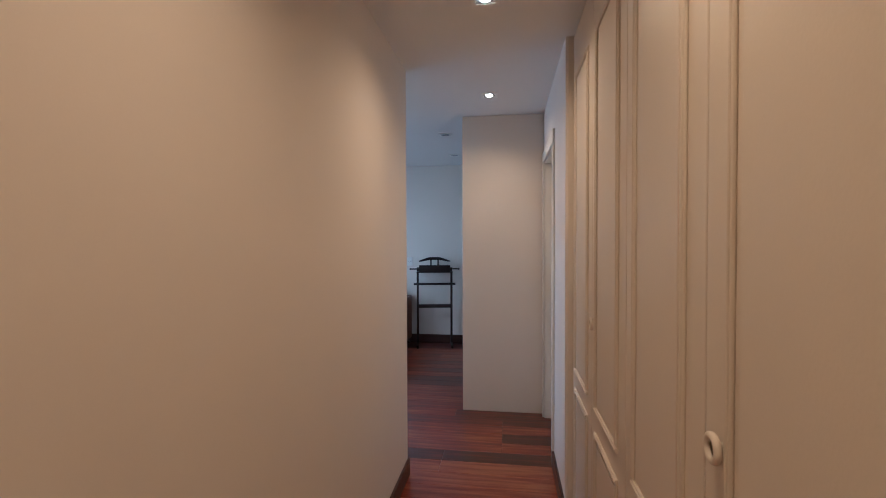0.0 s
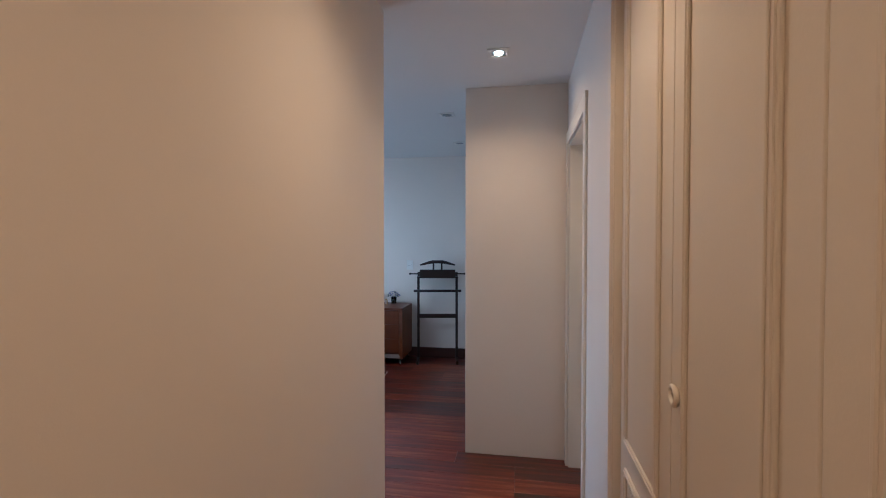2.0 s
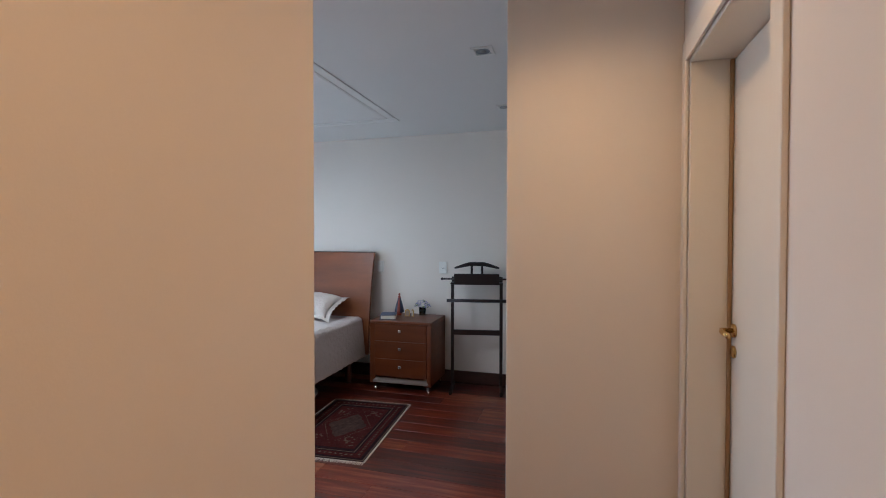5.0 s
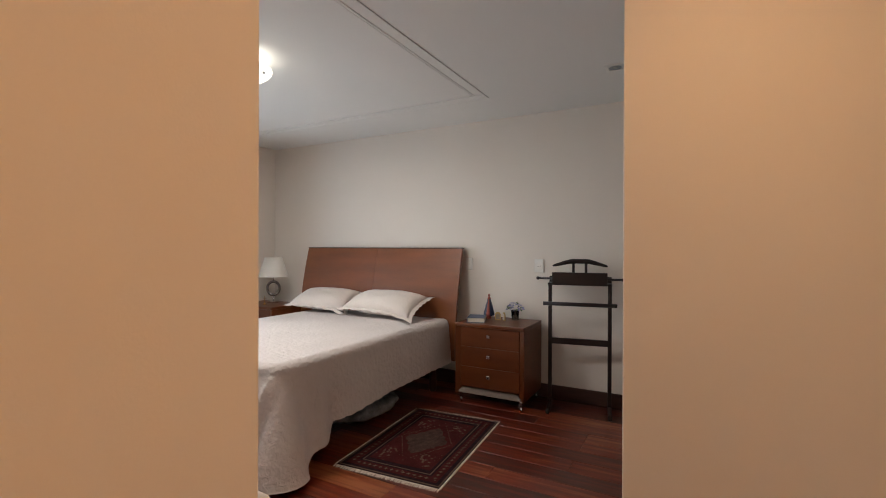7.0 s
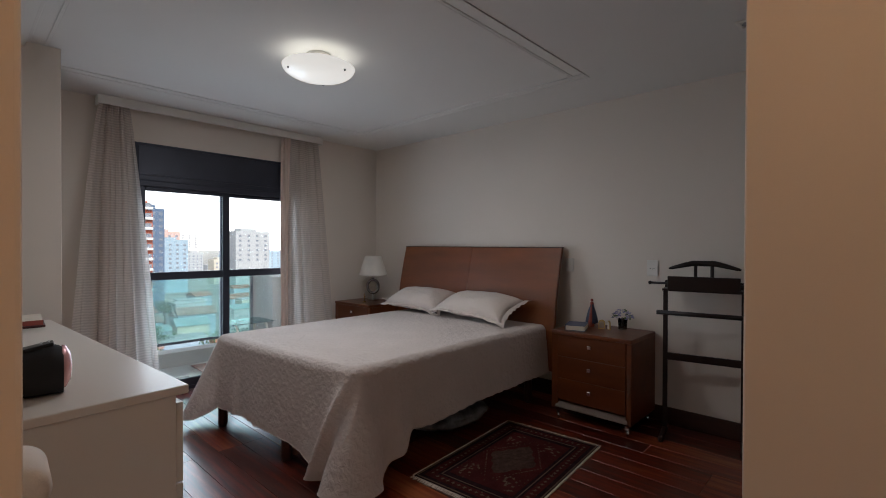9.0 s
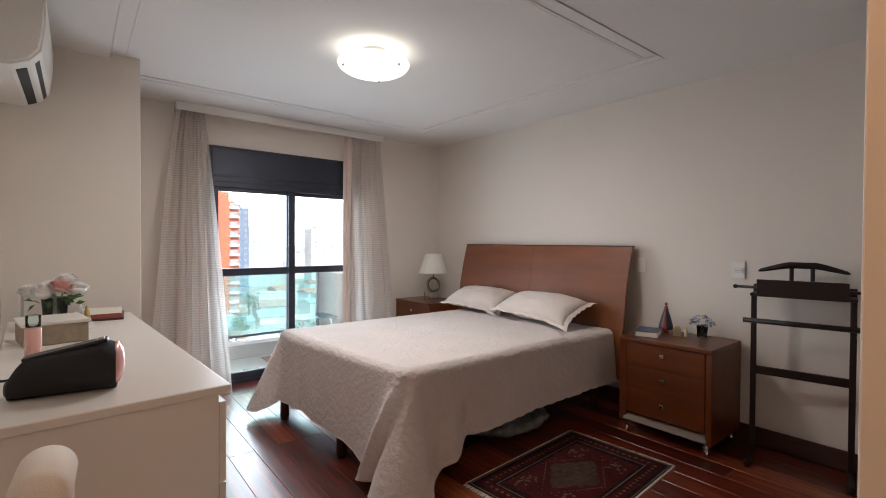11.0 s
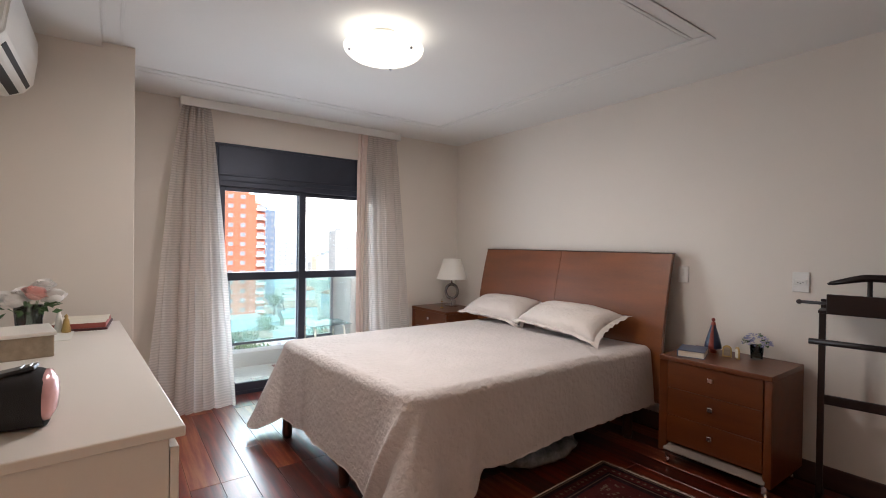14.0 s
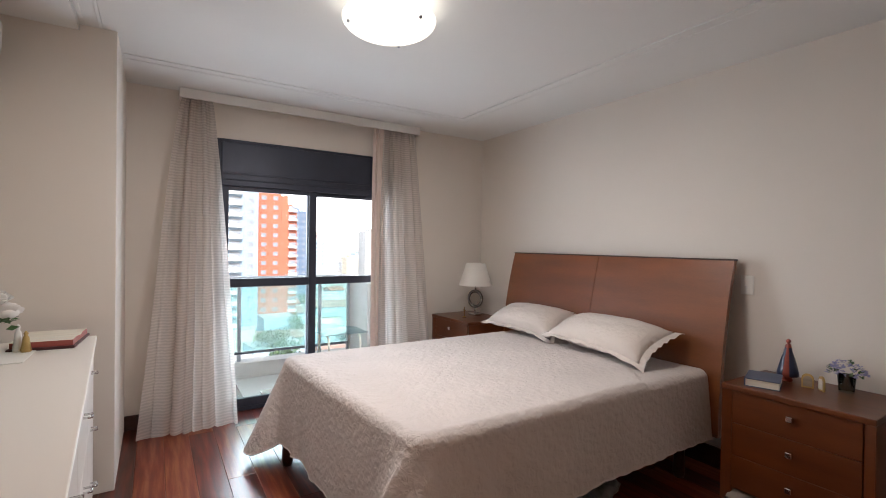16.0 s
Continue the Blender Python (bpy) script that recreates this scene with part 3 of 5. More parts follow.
def bedspread():
    """Quilted cloth: rings run from a ridge line along the bed over the rounded edge to a scalloped hem."""
    r, ds = 0.075, 0.0125
    path = []

    def seg(p, q, nrm, tag):
        length = math.hypot(q[0] - p[0], q[1] - p[1])
        n = int(length / ds)
        for i in range(n):
            t = i / n
            path.append((p[0] + (q[0] - p[0]) * t, p[1] + (q[1] - p[1]) * t, *nrm, tag, t * length, length))

    def arc(cx, cy, a0, a1, tag):
        length = r * abs(a1 - a0)
        for i in range(14):
            a = a0 + (a1 - a0) * i / 14
            path.append((cx + r * math.cos(a), cy + r * math.sin(a), math.cos(a), math.sin(a), tag, length * i / 14, length))

    seg((BX0, BY1), (BX0, BY0 + r), (-1, 0), "L")
    arc(BX0 + r, BY0 + r, math.pi, 1.5 * math.pi, "CL")
    seg((BX0 + r, BY0), (BX1 - r, BY0), (0, -1), "F")
    arc(BX1 - r, BY0 + r, 1.5 * math.pi, 2 * math.pi, "CR")
    seg((BX1, BY0 + r), (BX1, BY1), (1, 0), "R")
    # arc length along the rim, and where its two corners lie
    run = [0.0]
    for p, q in zip(path, path[1:]):
        run.append(run[-1] + math.hypot(q[0] - p[0], q[1] - p[1]))
    mid = {tag: sum(u for u, p in zip(run, path) if p[4] == tag) / 14 for tag in ("CL", "CR")}

    def hump(u, c, w):
        return math.exp(-((u - c) / w) ** 2)

    def step(u, a, c):
        t = min(1, max(0, (u - a) / (c - a)))
        return t * t * (3 - 2 * t)

    def puff(u, v):
        """Stitched flowers on a diagonal lattice."""
        a, c = (u + v) * 2 * math.pi / 0.11, (u - v) * 2 * math.pi / 0.11
        return 0.0022 * (abs(math.cos(a / 2) * math.cos(c / 2)) ** 0.5 - 0.5) + 0.0012 * noise.noise((u * 45, v * 45, 0.3))

    xm = (BX0 + BX1) / 2
    inner, bend, drop = 62, 8, 46
    b = bmesh.new()
    grid = []
    for (x, y, nx, ny, tag, t, length), u in zip(path, run):
        el, er = u - mid["CL"], u - mid["CR"]
        hem = 0.22
        if er > 0:
            hem = 0.035 + 0.10 * step(er, 0.0, 0.35) + 0.09 * step(er, 0.36, 0.44) + 0.03 * step(er, 0.5, 1.3)
        elif el > 0:
            hem = 0.075 + 0.09 * step(el, 0.03, 0.16) - 0.02 * step(el, 0.3, 0.9) - 0.11 * step(-er, 0.6, 0.12)
        else:
            hem = 0.075 + 0.13 * step(-el, 0.03, 0.5)
        hem += 0.006 * (1 - abs(math.sin(u * math.pi / 0.105)))
        flare = 0.20 * hump(el, 0, 0.10) + 0.13 * hump(er, -0.03, 0.15)
        fold = 0.03 * hump(er, 0.03, 0.06) + 0.035 * hump(er, 0.30, 0.05) - 0.02 * hump(er, 0.42, 0.05)
        fold += 0.022 * hump(el, 0.36, 0.025) - 0.010 * hump(el, 0.42, 0.04) + 0.010 * hump(el, 0.64, 0.05) - 0.02 * hump(el, 0.12, 0.03)
        fold += 0.005 * math.sin(u * 9 + 1) + 0.003 * math.sin(u * 21 + 2)
        sx, sy = xm, max(y, BY0 + 0.72)
        col = []
        for j in range(inner):
            w = j / inner
            px, py = sx + (x - nx * 0.05 - sx) * w, sy + (y - ny * 0.05 - sy) * w
            lay = step(3.80 - 0.30 * max(0, (px - xm - 0.25) / 0.5) ** 2 - py, 0.0, 0.03)
            d = 0.006 * noise.noise((px * 3, py * 3, 0)) * (1 - w ** 4) + 0.010 * lay + (0.35 + 0.65 * lay) * puff(px, py)
            col.append(b.verts.new((px, py, BZ + d)))
        lay = step(3.55 - y, 0.0, 0.05) if tag == "R" else 1.0
        for j in range(bend):
            a = j / bend * math.pi / 2
            d = puff(u, 0.08 * j / bend) * 0.7
            col.append(b.verts.new((x + nx * (-0.05 + (0.055 + d) * math.sin(a)), y + ny * (-0.05 + (0.055 + d) * math.sin(a)), BZ + 0.010 * lay * math.cos(a) + d * math.cos(a) - 0.05 * (1 - math.cos(a)))))
        for j in range(drop + 1):
            w = j / drop
            pleat = 0.075 * hump(er, -0.03 - 0.19 * w, 0.012 + 0.028 * w) - 0.075 * hump(er, 0.02 - 0.15 * w, 0.012 + 0.03 * w)
            out = 0.005 + w * (0.03 + flare) + w ** 1.25 * fold + w ** 0.9 * pleat + 0.6 * puff(u, 0.08 + 0.5 * w)
            col.append(b.verts.new((x + nx * out, y + ny * out, BZ - 0.05 - (BZ - 0.05 - hem) * w)))
        grid.append(col)
    for p, q in zip(grid, grid[1:]):
        for j in range(len(p) - 1):
            b.faces.new((p[j], q[j], q[j + 1], p[j + 1]))
    bmesh.ops.remove_doubles(b, verts=[c[0] for c in grid], dist=0.0005)
    # the foot edge stands slightly askew
    for q in b.verts:
        q.co.y += 0.085 * (q.co.x - xm) * (BY1 - q.co.y) / (BY1 - BY0)
    return b, [tuple(c[-1].co) for c in grid]


sp = thing("bedspread", "pinkish cream matelasse bedspread draped over the bed", "bedspread")
bm, rim = bedspread()
bmesh.ops.recalc_face_normals(bm, faces=bm.faces)
part("cover", bm, SPREAD, sp, "", True)
part("hem", tube(rim, 0.0035, 6), SPREAD, sp, "rolled scalloped hem", True)


def pillow(cx, cy, cz, w, d, h, tilt, turn, droop, label):
    """A stuffed sham with pinched corners and a flat flange."""
    def fn(u, v, s):
        x, y = 2 * u - 1, 2 * v - 1
        e = (1 - abs(x) ** 2.6) * (1 - abs(y) ** 2.6)
        k = max(0, e) ** 0.55
        px = x * w / 2 * (1 - 0.06 * (1 - abs(y) ** 3) * abs(x) ** 4)
        py = y * d / 2 * (1 - 0.10 * (1 - abs(x) ** 3) * abs(y) ** 4)
        wr = 0.006 * noise.noise((x * 3 + cx, y * 3, s))
        return (px, py, s * (h / 2 * k + wr * (k > 0.02)) - droop * max(0, (x - y) / 2) ** 4 + 0.012 * math.sin(6 * x + cx * 3) * abs(y) ** 6)

    b = bmesh.new()
    n = 30
    for s in (1, -1):
        merge(b, sheet(lambda u, v: fn(u, v, s), n, n))
    # flange
    def fl(u, v):
        a = 2 * math.pi * u
        c, q = math.cos(a), math.sin(a)
        m = max(abs(c), abs(q))
        x, y = c / m, q / m
        k = 1 + 0.11 * v
        px = x * w / 2 * (1 - 0.06 * (1 - abs(y) ** 3) * abs(x) ** 4) * k
        py = y * d / 2 * (1 - 0.10 * (1 - abs(x) ** 3) * abs(y) ** 4) * (1 + 0.15 * v)
        return (px, py, 0.006 * v * math.sin(24 * a + cx) - 0.01 * v - droop * max(0, (x - y) / 2) ** 4 * (1 + 0.4 * v))
    merge(b, sheet(fl, 120, 3))
    bmesh.ops.remove_doubles(b, verts=b.verts, dist=0.001)
    bmesh.ops.recalc_face_normals(b, faces=b.faces)
    p = part("pillow", b, SHAM, None, "", True)
    p.matrix_world = pose(cx, cy, cz, tilt, 0, turn)
    return tagged(p, label, "pillow", "pillows on the bed")


pillow(-3.26, 3.93, 0.793, 0.66, 0.36, 0.18, 18, 8, 0.07, "plump cream quilted pillow leaning by the headboard")
pillow(-2.48, 3.91, 0.800, 0.80, 0.37, 0.19, 18, -4, 0.05, "plump cream quilted pillow with a flanged edge")


# ---- nightstands ----
def nightstand(at, turn, label):
    s = thing("nightstand", label, "nightstand", at, turn, "nightstands")
    w, d, z0, z1 = 0.61, 0.48, 0.085, 0.685
    part("top", box(-w / 2, w / 2, -d / 2 - 0.004, d / 2, z1 - 0.028, z1, 0.004), STANDWOOD, s)
    for q in (-1, 1):
        # side panels whose front edge slopes inwards
        o = [(q * w / 2, -d / 2), (q * (w / 2 - 0.045), -d / 2 + 0.02), (q * (w / 2 - 0.045), d / 2), (q * w / 2, d / 2)]
        b = bmesh.new()
        lo, hi = [b.verts.new((x, y, z0)) for x, y in o], [b.verts.new((x, y, z1 - 0.028)) for x, y in o]
        b.faces.new(lo)
        b.faces.new(hi)
        for i in range(4):
            b.faces.new((lo[i], lo[(i + 1) % 4], hi[(i + 1) % 4], hi[i]))
        bmesh.ops.recalc_face_normals(b, faces=b.faces)
        bmesh.ops.bevel(b, geom=b.edges[:], offset=0.003, segments=2, affect="EDGES")
        part("side", b, STANDWOOD, s)
    part("bottom", box(-w / 2 + 0.045, w / 2 - 0.045, -d / 2 + 0.03, d / 2, z0, z0 + 0.02, 0.003), STANDWOOD, s)
    # tilted strip added to show the bottom shelf catching light
    part("lit_toe_edge", moved(box(-w / 2 + 0.03, w / 2 - 0.03, -0.03, 0.03, -0.004, 0.004, 0.002), pose(0, -d / 2 + 0.022, z0 + 0.030, 38)), LITEDGE, s, "bottom shelf edge along the foot, coloured paler as if catching light")
    part("back", box(-w / 2 + 0.045, w / 2 - 0.045, d / 2 - 0.012, d / 2 - 0.002, z0 + 0.02, z1 - 0.028), CHERRY_DARK, s)
    lo, hi = z0 + 0.065, z1 - 0.031
    h = (hi - lo) / 3
    for k in range(3):
        dr = part("drawer", box(-w / 2 + 0.0465, w / 2 - 0.0465, -d / 2 + 0.014, d / 2 - 0.02, lo + k * h + 0.0012, lo + (k + 1) * h - 0.0012, 0.002), STANDWOOD, s)
        part("knob", box(-0.014, 0.014, -d / 2 - 0.012, -d / 2 + 0.0135, lo + (k + 0.60) * h - 0.014, lo + (k + 0.60) * h + 0.014, 0.004), CHROME, dr, "small square chrome knob")
    for cx in (-w / 2 + 0.04, w / 2 - 0.04):
        for cy in (-d / 2 + 0.04, d / 2 - 0.04):
            c = part("caster", moved(lathe([(0.02, -0.008), (0.024, -0.004), (0.024, 0.004), (0.02, 0.008)], 18), pose(cx, cy, 0.024, 0, 90, 30)), CHROME, s, "small chrome caster", True)
            part("fork", box(cx - 0.012, cx + 0.012, cy - 0.012, cy + 0.012, 0.035, z0, 0.003), CHROME, c)
    return s


nightstand((-1.372, 4.065, 0), 0, "cherry wood three-drawer nightstand on casters beside the valet stand")
nightstand((-4.10, 3.93, 0), 2, "cherry wood three-drawer nightstand under the table lamp")


def book(name, at, turn, w, d, h, cover, edge, label):
    k = thing(name, label, "book", at, turn)
    part("cover", box(-w / 2, w / 2, -d / 2, d / 2, h - 0.004, h, 0.0015), cover, k)
    part("cover_back", box(-w / 2, w / 2, -d / 2, d / 2, 0, 0.004, 0.0015), cover, k)
    part("spine", box(-w / 2, -w / 2 + 0.005, -d / 2, d / 2, 0.004, h - 0.004, 0.0015), cover, k)
    part("pages", box(-w / 2 + 0.006, w / 2 - 0.004, -d / 2 + 0.005, d / 2 - 0.005, 0.004, h - 0.004), edge, k, "cream page block")
    return k


NZ = 0.685
book("book", (-1.545, 3.975, NZ + 0.0005), 18, 0.15, 0.2, 0.042, BLUECOVER, PAGES, "closed hardback book with blue-grey cover on the nightstand")

# glazed figure with a robe and crown: one plain shape in one mesh
fig = lathe([(0.022, 0), (0.024, 0.012), (0.018, 0.02), (0.05, 0.03), (0.048, 0.05), (0.031, 0.12), (0.018, 0.16), (0.015, 0.178), (0.012, 0.195), (0.004, 0.2), (0.011, 0.206), (0.011, 0.216), (0.002, 0.224)], 20)
fg = part("figurine", fig, REDROBE, None, "", True)
fg.data.materials.append(BLUEROBE)
for f in fg.data.polygons:
    if 0.024 < f.center.z < 0.17 and (f.center.y > 0 or abs(f.center.x) > 0.45 * (0.056 - 0.24 * f.center.z)):
        f.material_index = 1
fg.matrix_world = pose(-1.51, 4.165, NZ, 0, 0, 10)
tagged(fg, "small robed ceramic figurine in dark blue and red", "figurine")

ic = thing("hinged_icon", "small arched gilded wooden folding plaque standing open", "ornament", (-1.375, 4.11, NZ))


def arch(w, h, t):
    o = [(-w / 2, 0), (w / 2, 0)] + [(w / 2 * math.cos(a * math.pi / 10), h - w / 2 + w / 2 * math.sin(a * math.pi / 10)) for a in range(11)]
    return extruded(o, -t / 2, t / 2)


for k, (dx, turn) in enumerate(((-0.028, 15), (0.03, -48))):
    a = part("leaf", moved(arch(0.05, 0.072, 0.008), pose(dx, 0, 0, 0, 0, turn)), GOLD, ic)
    part("inset", moved(arch(0.036, 0.052, 0.003), pose(dx, 0, 0.008, 0, 0, turn) @ pose(0, -0.0055, 0)), PAGES if k else WOODBOX, a)


def flower_glass(at, r, h, kind, label):
    v = thing("flower_glass", label, "flowers", at)
    part("glass", lathe([(r * 0.8, 0), (r * 0.82, 0.004), (r, h), (r - 0.003, h), (r * 0.8 - 0.003, 0.012), (0.001, 0.012)], 24), CLEAR, v, "clear glass tumbler", True)
    rnd = random.Random(kind)
    st = bmesh.new()
    for i in range(5):
        a = rnd.uniform(0, 6.28)
        tube([(0.4 * r * math.cos(a), 0.4 * r * math.sin(a), 0.014), (0.6 * r * math.cos(a + 1), 0.6 * r * math.sin(a + 1), h * 1.15)], 0.0022, 5, bm=st)
    part("stems", st, STEM, v, "green stems")
    return v, rnd


v, rnd = flower_glass((-1.275, 4.20, NZ), 0.037, 0.085, 5, "clear glass with small violet-blue artificial flowers")
bl, lv = bmesh.new(), bmesh.new()
for i in range(70):
    a, e = rnd.uniform(0, 6.28), rnd.uniform(0.05, 1.0)
    R = 0.075
    c = Vector((R * math.cos(a) * math.sqrt(1 - e * e * 0.8), R * math.sin(a) * math.sqrt(1 - e * e * 0.8), 0.085 + 0.06 * e + rnd.uniform(-0.01, 0.01)))
    for k in range(4):
        m = Matrix.Translation(c) @ Euler((rnd.uniform(-0.7, 0.7), rnd.uniform(-0.7, 0.7), k * 1.57 + a)).to_matrix().to_4x4()
        w = 0.0075
        t = lv if i % 4 == 0 else bl
        t.faces.new([t.verts.new(m @ Vector(q)) for q in ((0, 0, 0), (w, -w * 0.7, 0.002), (2 * w, 0, 0.004), (w, w * 0.7, 0.002))])
part("blossoms", bl, PETALV, v, "tiny violet-blue blossoms")
part("leaves", lv, LEAF, v, "small green leaves")

# table lamp with a ring stem
tl = thing("table_lamp", "table lamp with cream cone shade and chrome ring stem", "lamp", (-4.13, 4.02, NZ))
part("base", box(-0.055, 0.055, -0.045, 0.045, 0, 0.018, 0.004), CHROME, tl)
part("ring", moved(tube([(0.068 * math.cos(i * math.pi / 16), 0, 0.068 * math.sin(i * math.pi / 16)) for i in range(32)], 0.014, 10, True), pose(0, 0, 0.145, 0, 0, 35)), SMOKED, tl, "chrome ring", True)
part("stem", tube([(0, 0, 0.018), (0, 0, 0.08)], 0.008), CHROME, tl, "", True)
part("neck", tube([(0, 0, 0.212), (0, 0, 0.32)], 0.008), CHROME, tl, "", True)
part("shade", lathe([(0.165, 0.265), (0.095, 0.46), (0.092, 0.46), (0.162, 0.265)], 40, False), SHADE, tl, "cream cone shade", True)
cr = thing("table_crucifix", "small brass cross on a foot", "ornament", (-4.06, 3.84, NZ))
part("cross", box(-0.004, 0.004, -0.003, 0.003, 0.01, 0.10, 0.001, box(-0.022, 0.022, -0.003, 0.003, 0.066, 0.074, 0.001)), BRASS, cr)
part("foot", lathe([(0.02, 0), (0.018, 0.008), (0.006, 0.014)], 14), BRASS, cr, "", True)


# ---- valet stand ----
vs = thing("valet_stand", "dark mahogany clothes valet stand with hanger and trays", "valet stand", (-0.712, 4.175, 0.0), 10)
for sx in (-0.235, 0.235):
    part("post", box(sx - 0.015, sx + 0.015, -0.013, 0.013, 0.03, 1.02, 0.004), EBONY, vs)
    f = box(sx - 0.016, sx + 0.016, -0.22, 0.10, 0.0, 0.045, 0.012)
    part("foot", f, EBONY, vs)
part("shoe_bar", box(-0.235, 0.235, -0.011, 0.011, 0.525, 0.575, 0.004), EBONY, vs)
part("trouser_bar", moved(tube([(-0.29, 0, 0), (0.29, 0, 0)], 0.016, 12), pose(0, -0.022, 0.86)), EBONY, vs, "", True)
part("tray_front", box(-0.215, 0.215, -0.085, -0.07, 1.02, 1.125, 0.004), EBONY, vs)
part("tray_floor", box(-0.25, 0.25, -0.07, 0.08, 1.02, 1.036, 0.003), EBONY, vs)
part("tray_back", box(-0.25, 0.25, 0.08, 0.094, 1.02, 1.085, 0.003), EBONY, vs)
part("side_bar", moved(tube([(-0.335, 0, 0), (0.335, 0, 0)], 0.009, 10), pose(0, -0.02, 1.07)), EBONY, vs, "", True)
for sx in (-0.335, 0.335):
    part("bar_tip", ball(0.014, (sx, -0.02, 1.07), 2), EBONY, vs, "", True)
for sx in (-0.05, 0.05):
    part("hanger_post", tube([(sx, 0.02, 1.036), (sx, 0.02, 1.195)], 0.011), EBONY, vs, "", True)
o = [(-0.225, 1.170), (-0.2, 1.168), (-0.1, 1.188), (-0.06, 1.195), (0.06, 1.195), (0.1, 1.188), (0.2, 1.168), (0.225, 1.170), (0.215, 1.184), (0.12, 1.218), (0.07, 1.232), (-0.07, 1.232), (-0.12, 1.218), (-0.215, 1.184)]
hg = extruded(o, 0.0, 0.042)
bmesh.ops.bevel(hg, geom=hg.edges[:], offset=0.006, segments=2, affect="EDGES")
part("hanger", hg, EBONY, vs, "", True)

# ---- wall plates ----
sw = thing("light_switch", "white plastic light switch plate on the wall", "switch", (-1.79, YH, 1.168))
part("plate", box(-0.036, 0.036, -0.011, -0.001, -0.058, 0.058, 0.004), PLASTIC, sw)
part("rocker", box(-0.02, 0.006, -0.015, -0.011, -0.012, 0.034, 0.002), PLASTIC, sw)
ou = thing("wall_outlet", "white plastic power outlet plate on the wall", "outlet", (-1.100, YH, 1.164))
part("plate", box(-0.042, 0.042, -0.011, -0.001, -0.06, 0.06, 0.004), PLASTIC, ou)
sk = part("socket", box(-0.03, 0.03, -0.014, -0.011, -0.022, 0.014, 0.004), PLASTIC, ou)
for q in (-0.013, 0, 0.013):
    part("hole", moved(lathe([(0.0028, 0), (0.0028, 0.002)], 10), pose(q, -0.0142, -0.003 - 0.004 * (q == 0), 90)), DARKGAP, sk, "dark socket hole")

# ---- ceiling lamp ----
tl.scale = (1.0, 1.0, 1.13)
cl = thing("ceiling_lamp", "lit frosted glass bowl ceiling lamp", "ceiling lamp", (-2.43, 2.236, 0))
prof = [(0.222 * math.sin(a), H - 0.08 - 0.078 * math.cos(a)) for a in [i * math.pi / 2 / 14 for i in range(15)]]
prof = [(max(0.001, r), z) for r, z in prof]
part("bowl", lathe(prof, 48, False), BOWL, cl, "glowing frosted glass bowl", True).visible_shadow = False
part("ceiling_plate", lathe([(0.06, H - 0.075), (0.07, H - 0.02), (0.075, H - 0.002)], 32), PLASTIC, cl, "", True)
for k in range(3):
    a = radians(20 + 120 * k)
    part("finial", ball(0.008, (0.195 * math.cos(a), 0.195 * math.sin(a), H - 0.122), 2), STEEL, cl, "small metal fixing knob", True)


def downlight(x, y, lit):
    d = thing("downlight", "lit square recessed warm downlight" if lit else "unlit square recessed downlight", "downlight", (x, y, H), group="recessed downlights")
    s, t = 0.062, 0.042
    for q in ((-s, s, -s, -t), (-s, s, t, s), (-s, -t, -t, t), (t, s, -t, t)):
        part("frame", box(*q, -0.008, -0.001, 0.002), PLASTIC, d)
    part("reflector", moved(lathe([(0.04, -0.006), (0.03, -0.002), (0.001, -0.002)], 24, False), pose(0, 0, 0)), STEEL, d, "", True)
    part("lamp", ball(0.026 if lit else 0.016, (0, 0, -0.006), 2, 0.35), BULB if lit else GREYPL, d, "glowing bulb" if lit else "dark bulb", True)
    return d


# fixture at y -2.80 is unseen, put in to match the added lamp
for x, y, lit in ((0.205, -0.10, 1), (0.168, 1.241, 1), (0.205, -1.45, 1), (0.205, -2.80, 1), (-0.315, 2.44, 0), (-0.355, 3.56, 0)):
    downlight(x, y, lit)

# ---- dresser ----
DX0, DX1, DY0, DY1, DZ = -1.93, 0.0, -0.56, 0.0, 0.892
ds = thing("dresser", "white laminate dresser with drawers and loop handles", "dresser", (-1.462, 1.167, 0), 3.5)
part("top", box(DX0, DX1, DY0, DY1, DZ - 0.028, DZ, 0.004), LAMINATE, ds)
part("side_panel", box(DX1 - 0.03, DX1 - 0.008, DY0 + 0.01, DY1 - 0.035, 0, DZ - 0.028, 0.002), LAMINATE, ds)
part("side_panel", box(DX0 + 0.008, DX0 + 0.03, DY0 + 0.01, DY1 - 0.035, 0, DZ - 0.028, 0.002), LAMINATE, ds)
part("carcass", box(DX0 + 0.03, DX1 - 0.03, DY0 + 0.01, DY1 - 0.045, 0.06, DZ - 0.028), LAMINATE, ds)
part("plinth", box(DX0 + 0.03, DX1 - 0.03, DY0 + 0.01, DY1 - 0.08, 0, 0.06), LAMINATE, ds)
nx = 3
wv = (DX1 - DX0 - 0.02) / nx
for i in range(nx):
    for j in range(3):
        x0 = DX0 + 0.01 + i * wv
        z0 = 0.07 + j * 0.258
        dr = part("drawer", box(x0 + 0.003, x0 + wv - 0.003, DY1 - 0.033, DY1 - 0.012, z0, z0 + 0.252, 0.002), LAMINATE, ds)
        xm = x0 + wv / 2
        part("handle", tube([(xm - 0.02, DY1 - 0.013, z0 + 0.19), (xm - 0.02, DY1 + 0.012, z0 + 0.19), (xm + 0.02, DY1 + 0.012, z0 + 0.19), (xm + 0.02, DY1 - 0.013, z0 + 0.19)], 0.004, 8), CHROME, dr, "small chrome loop handle", True)

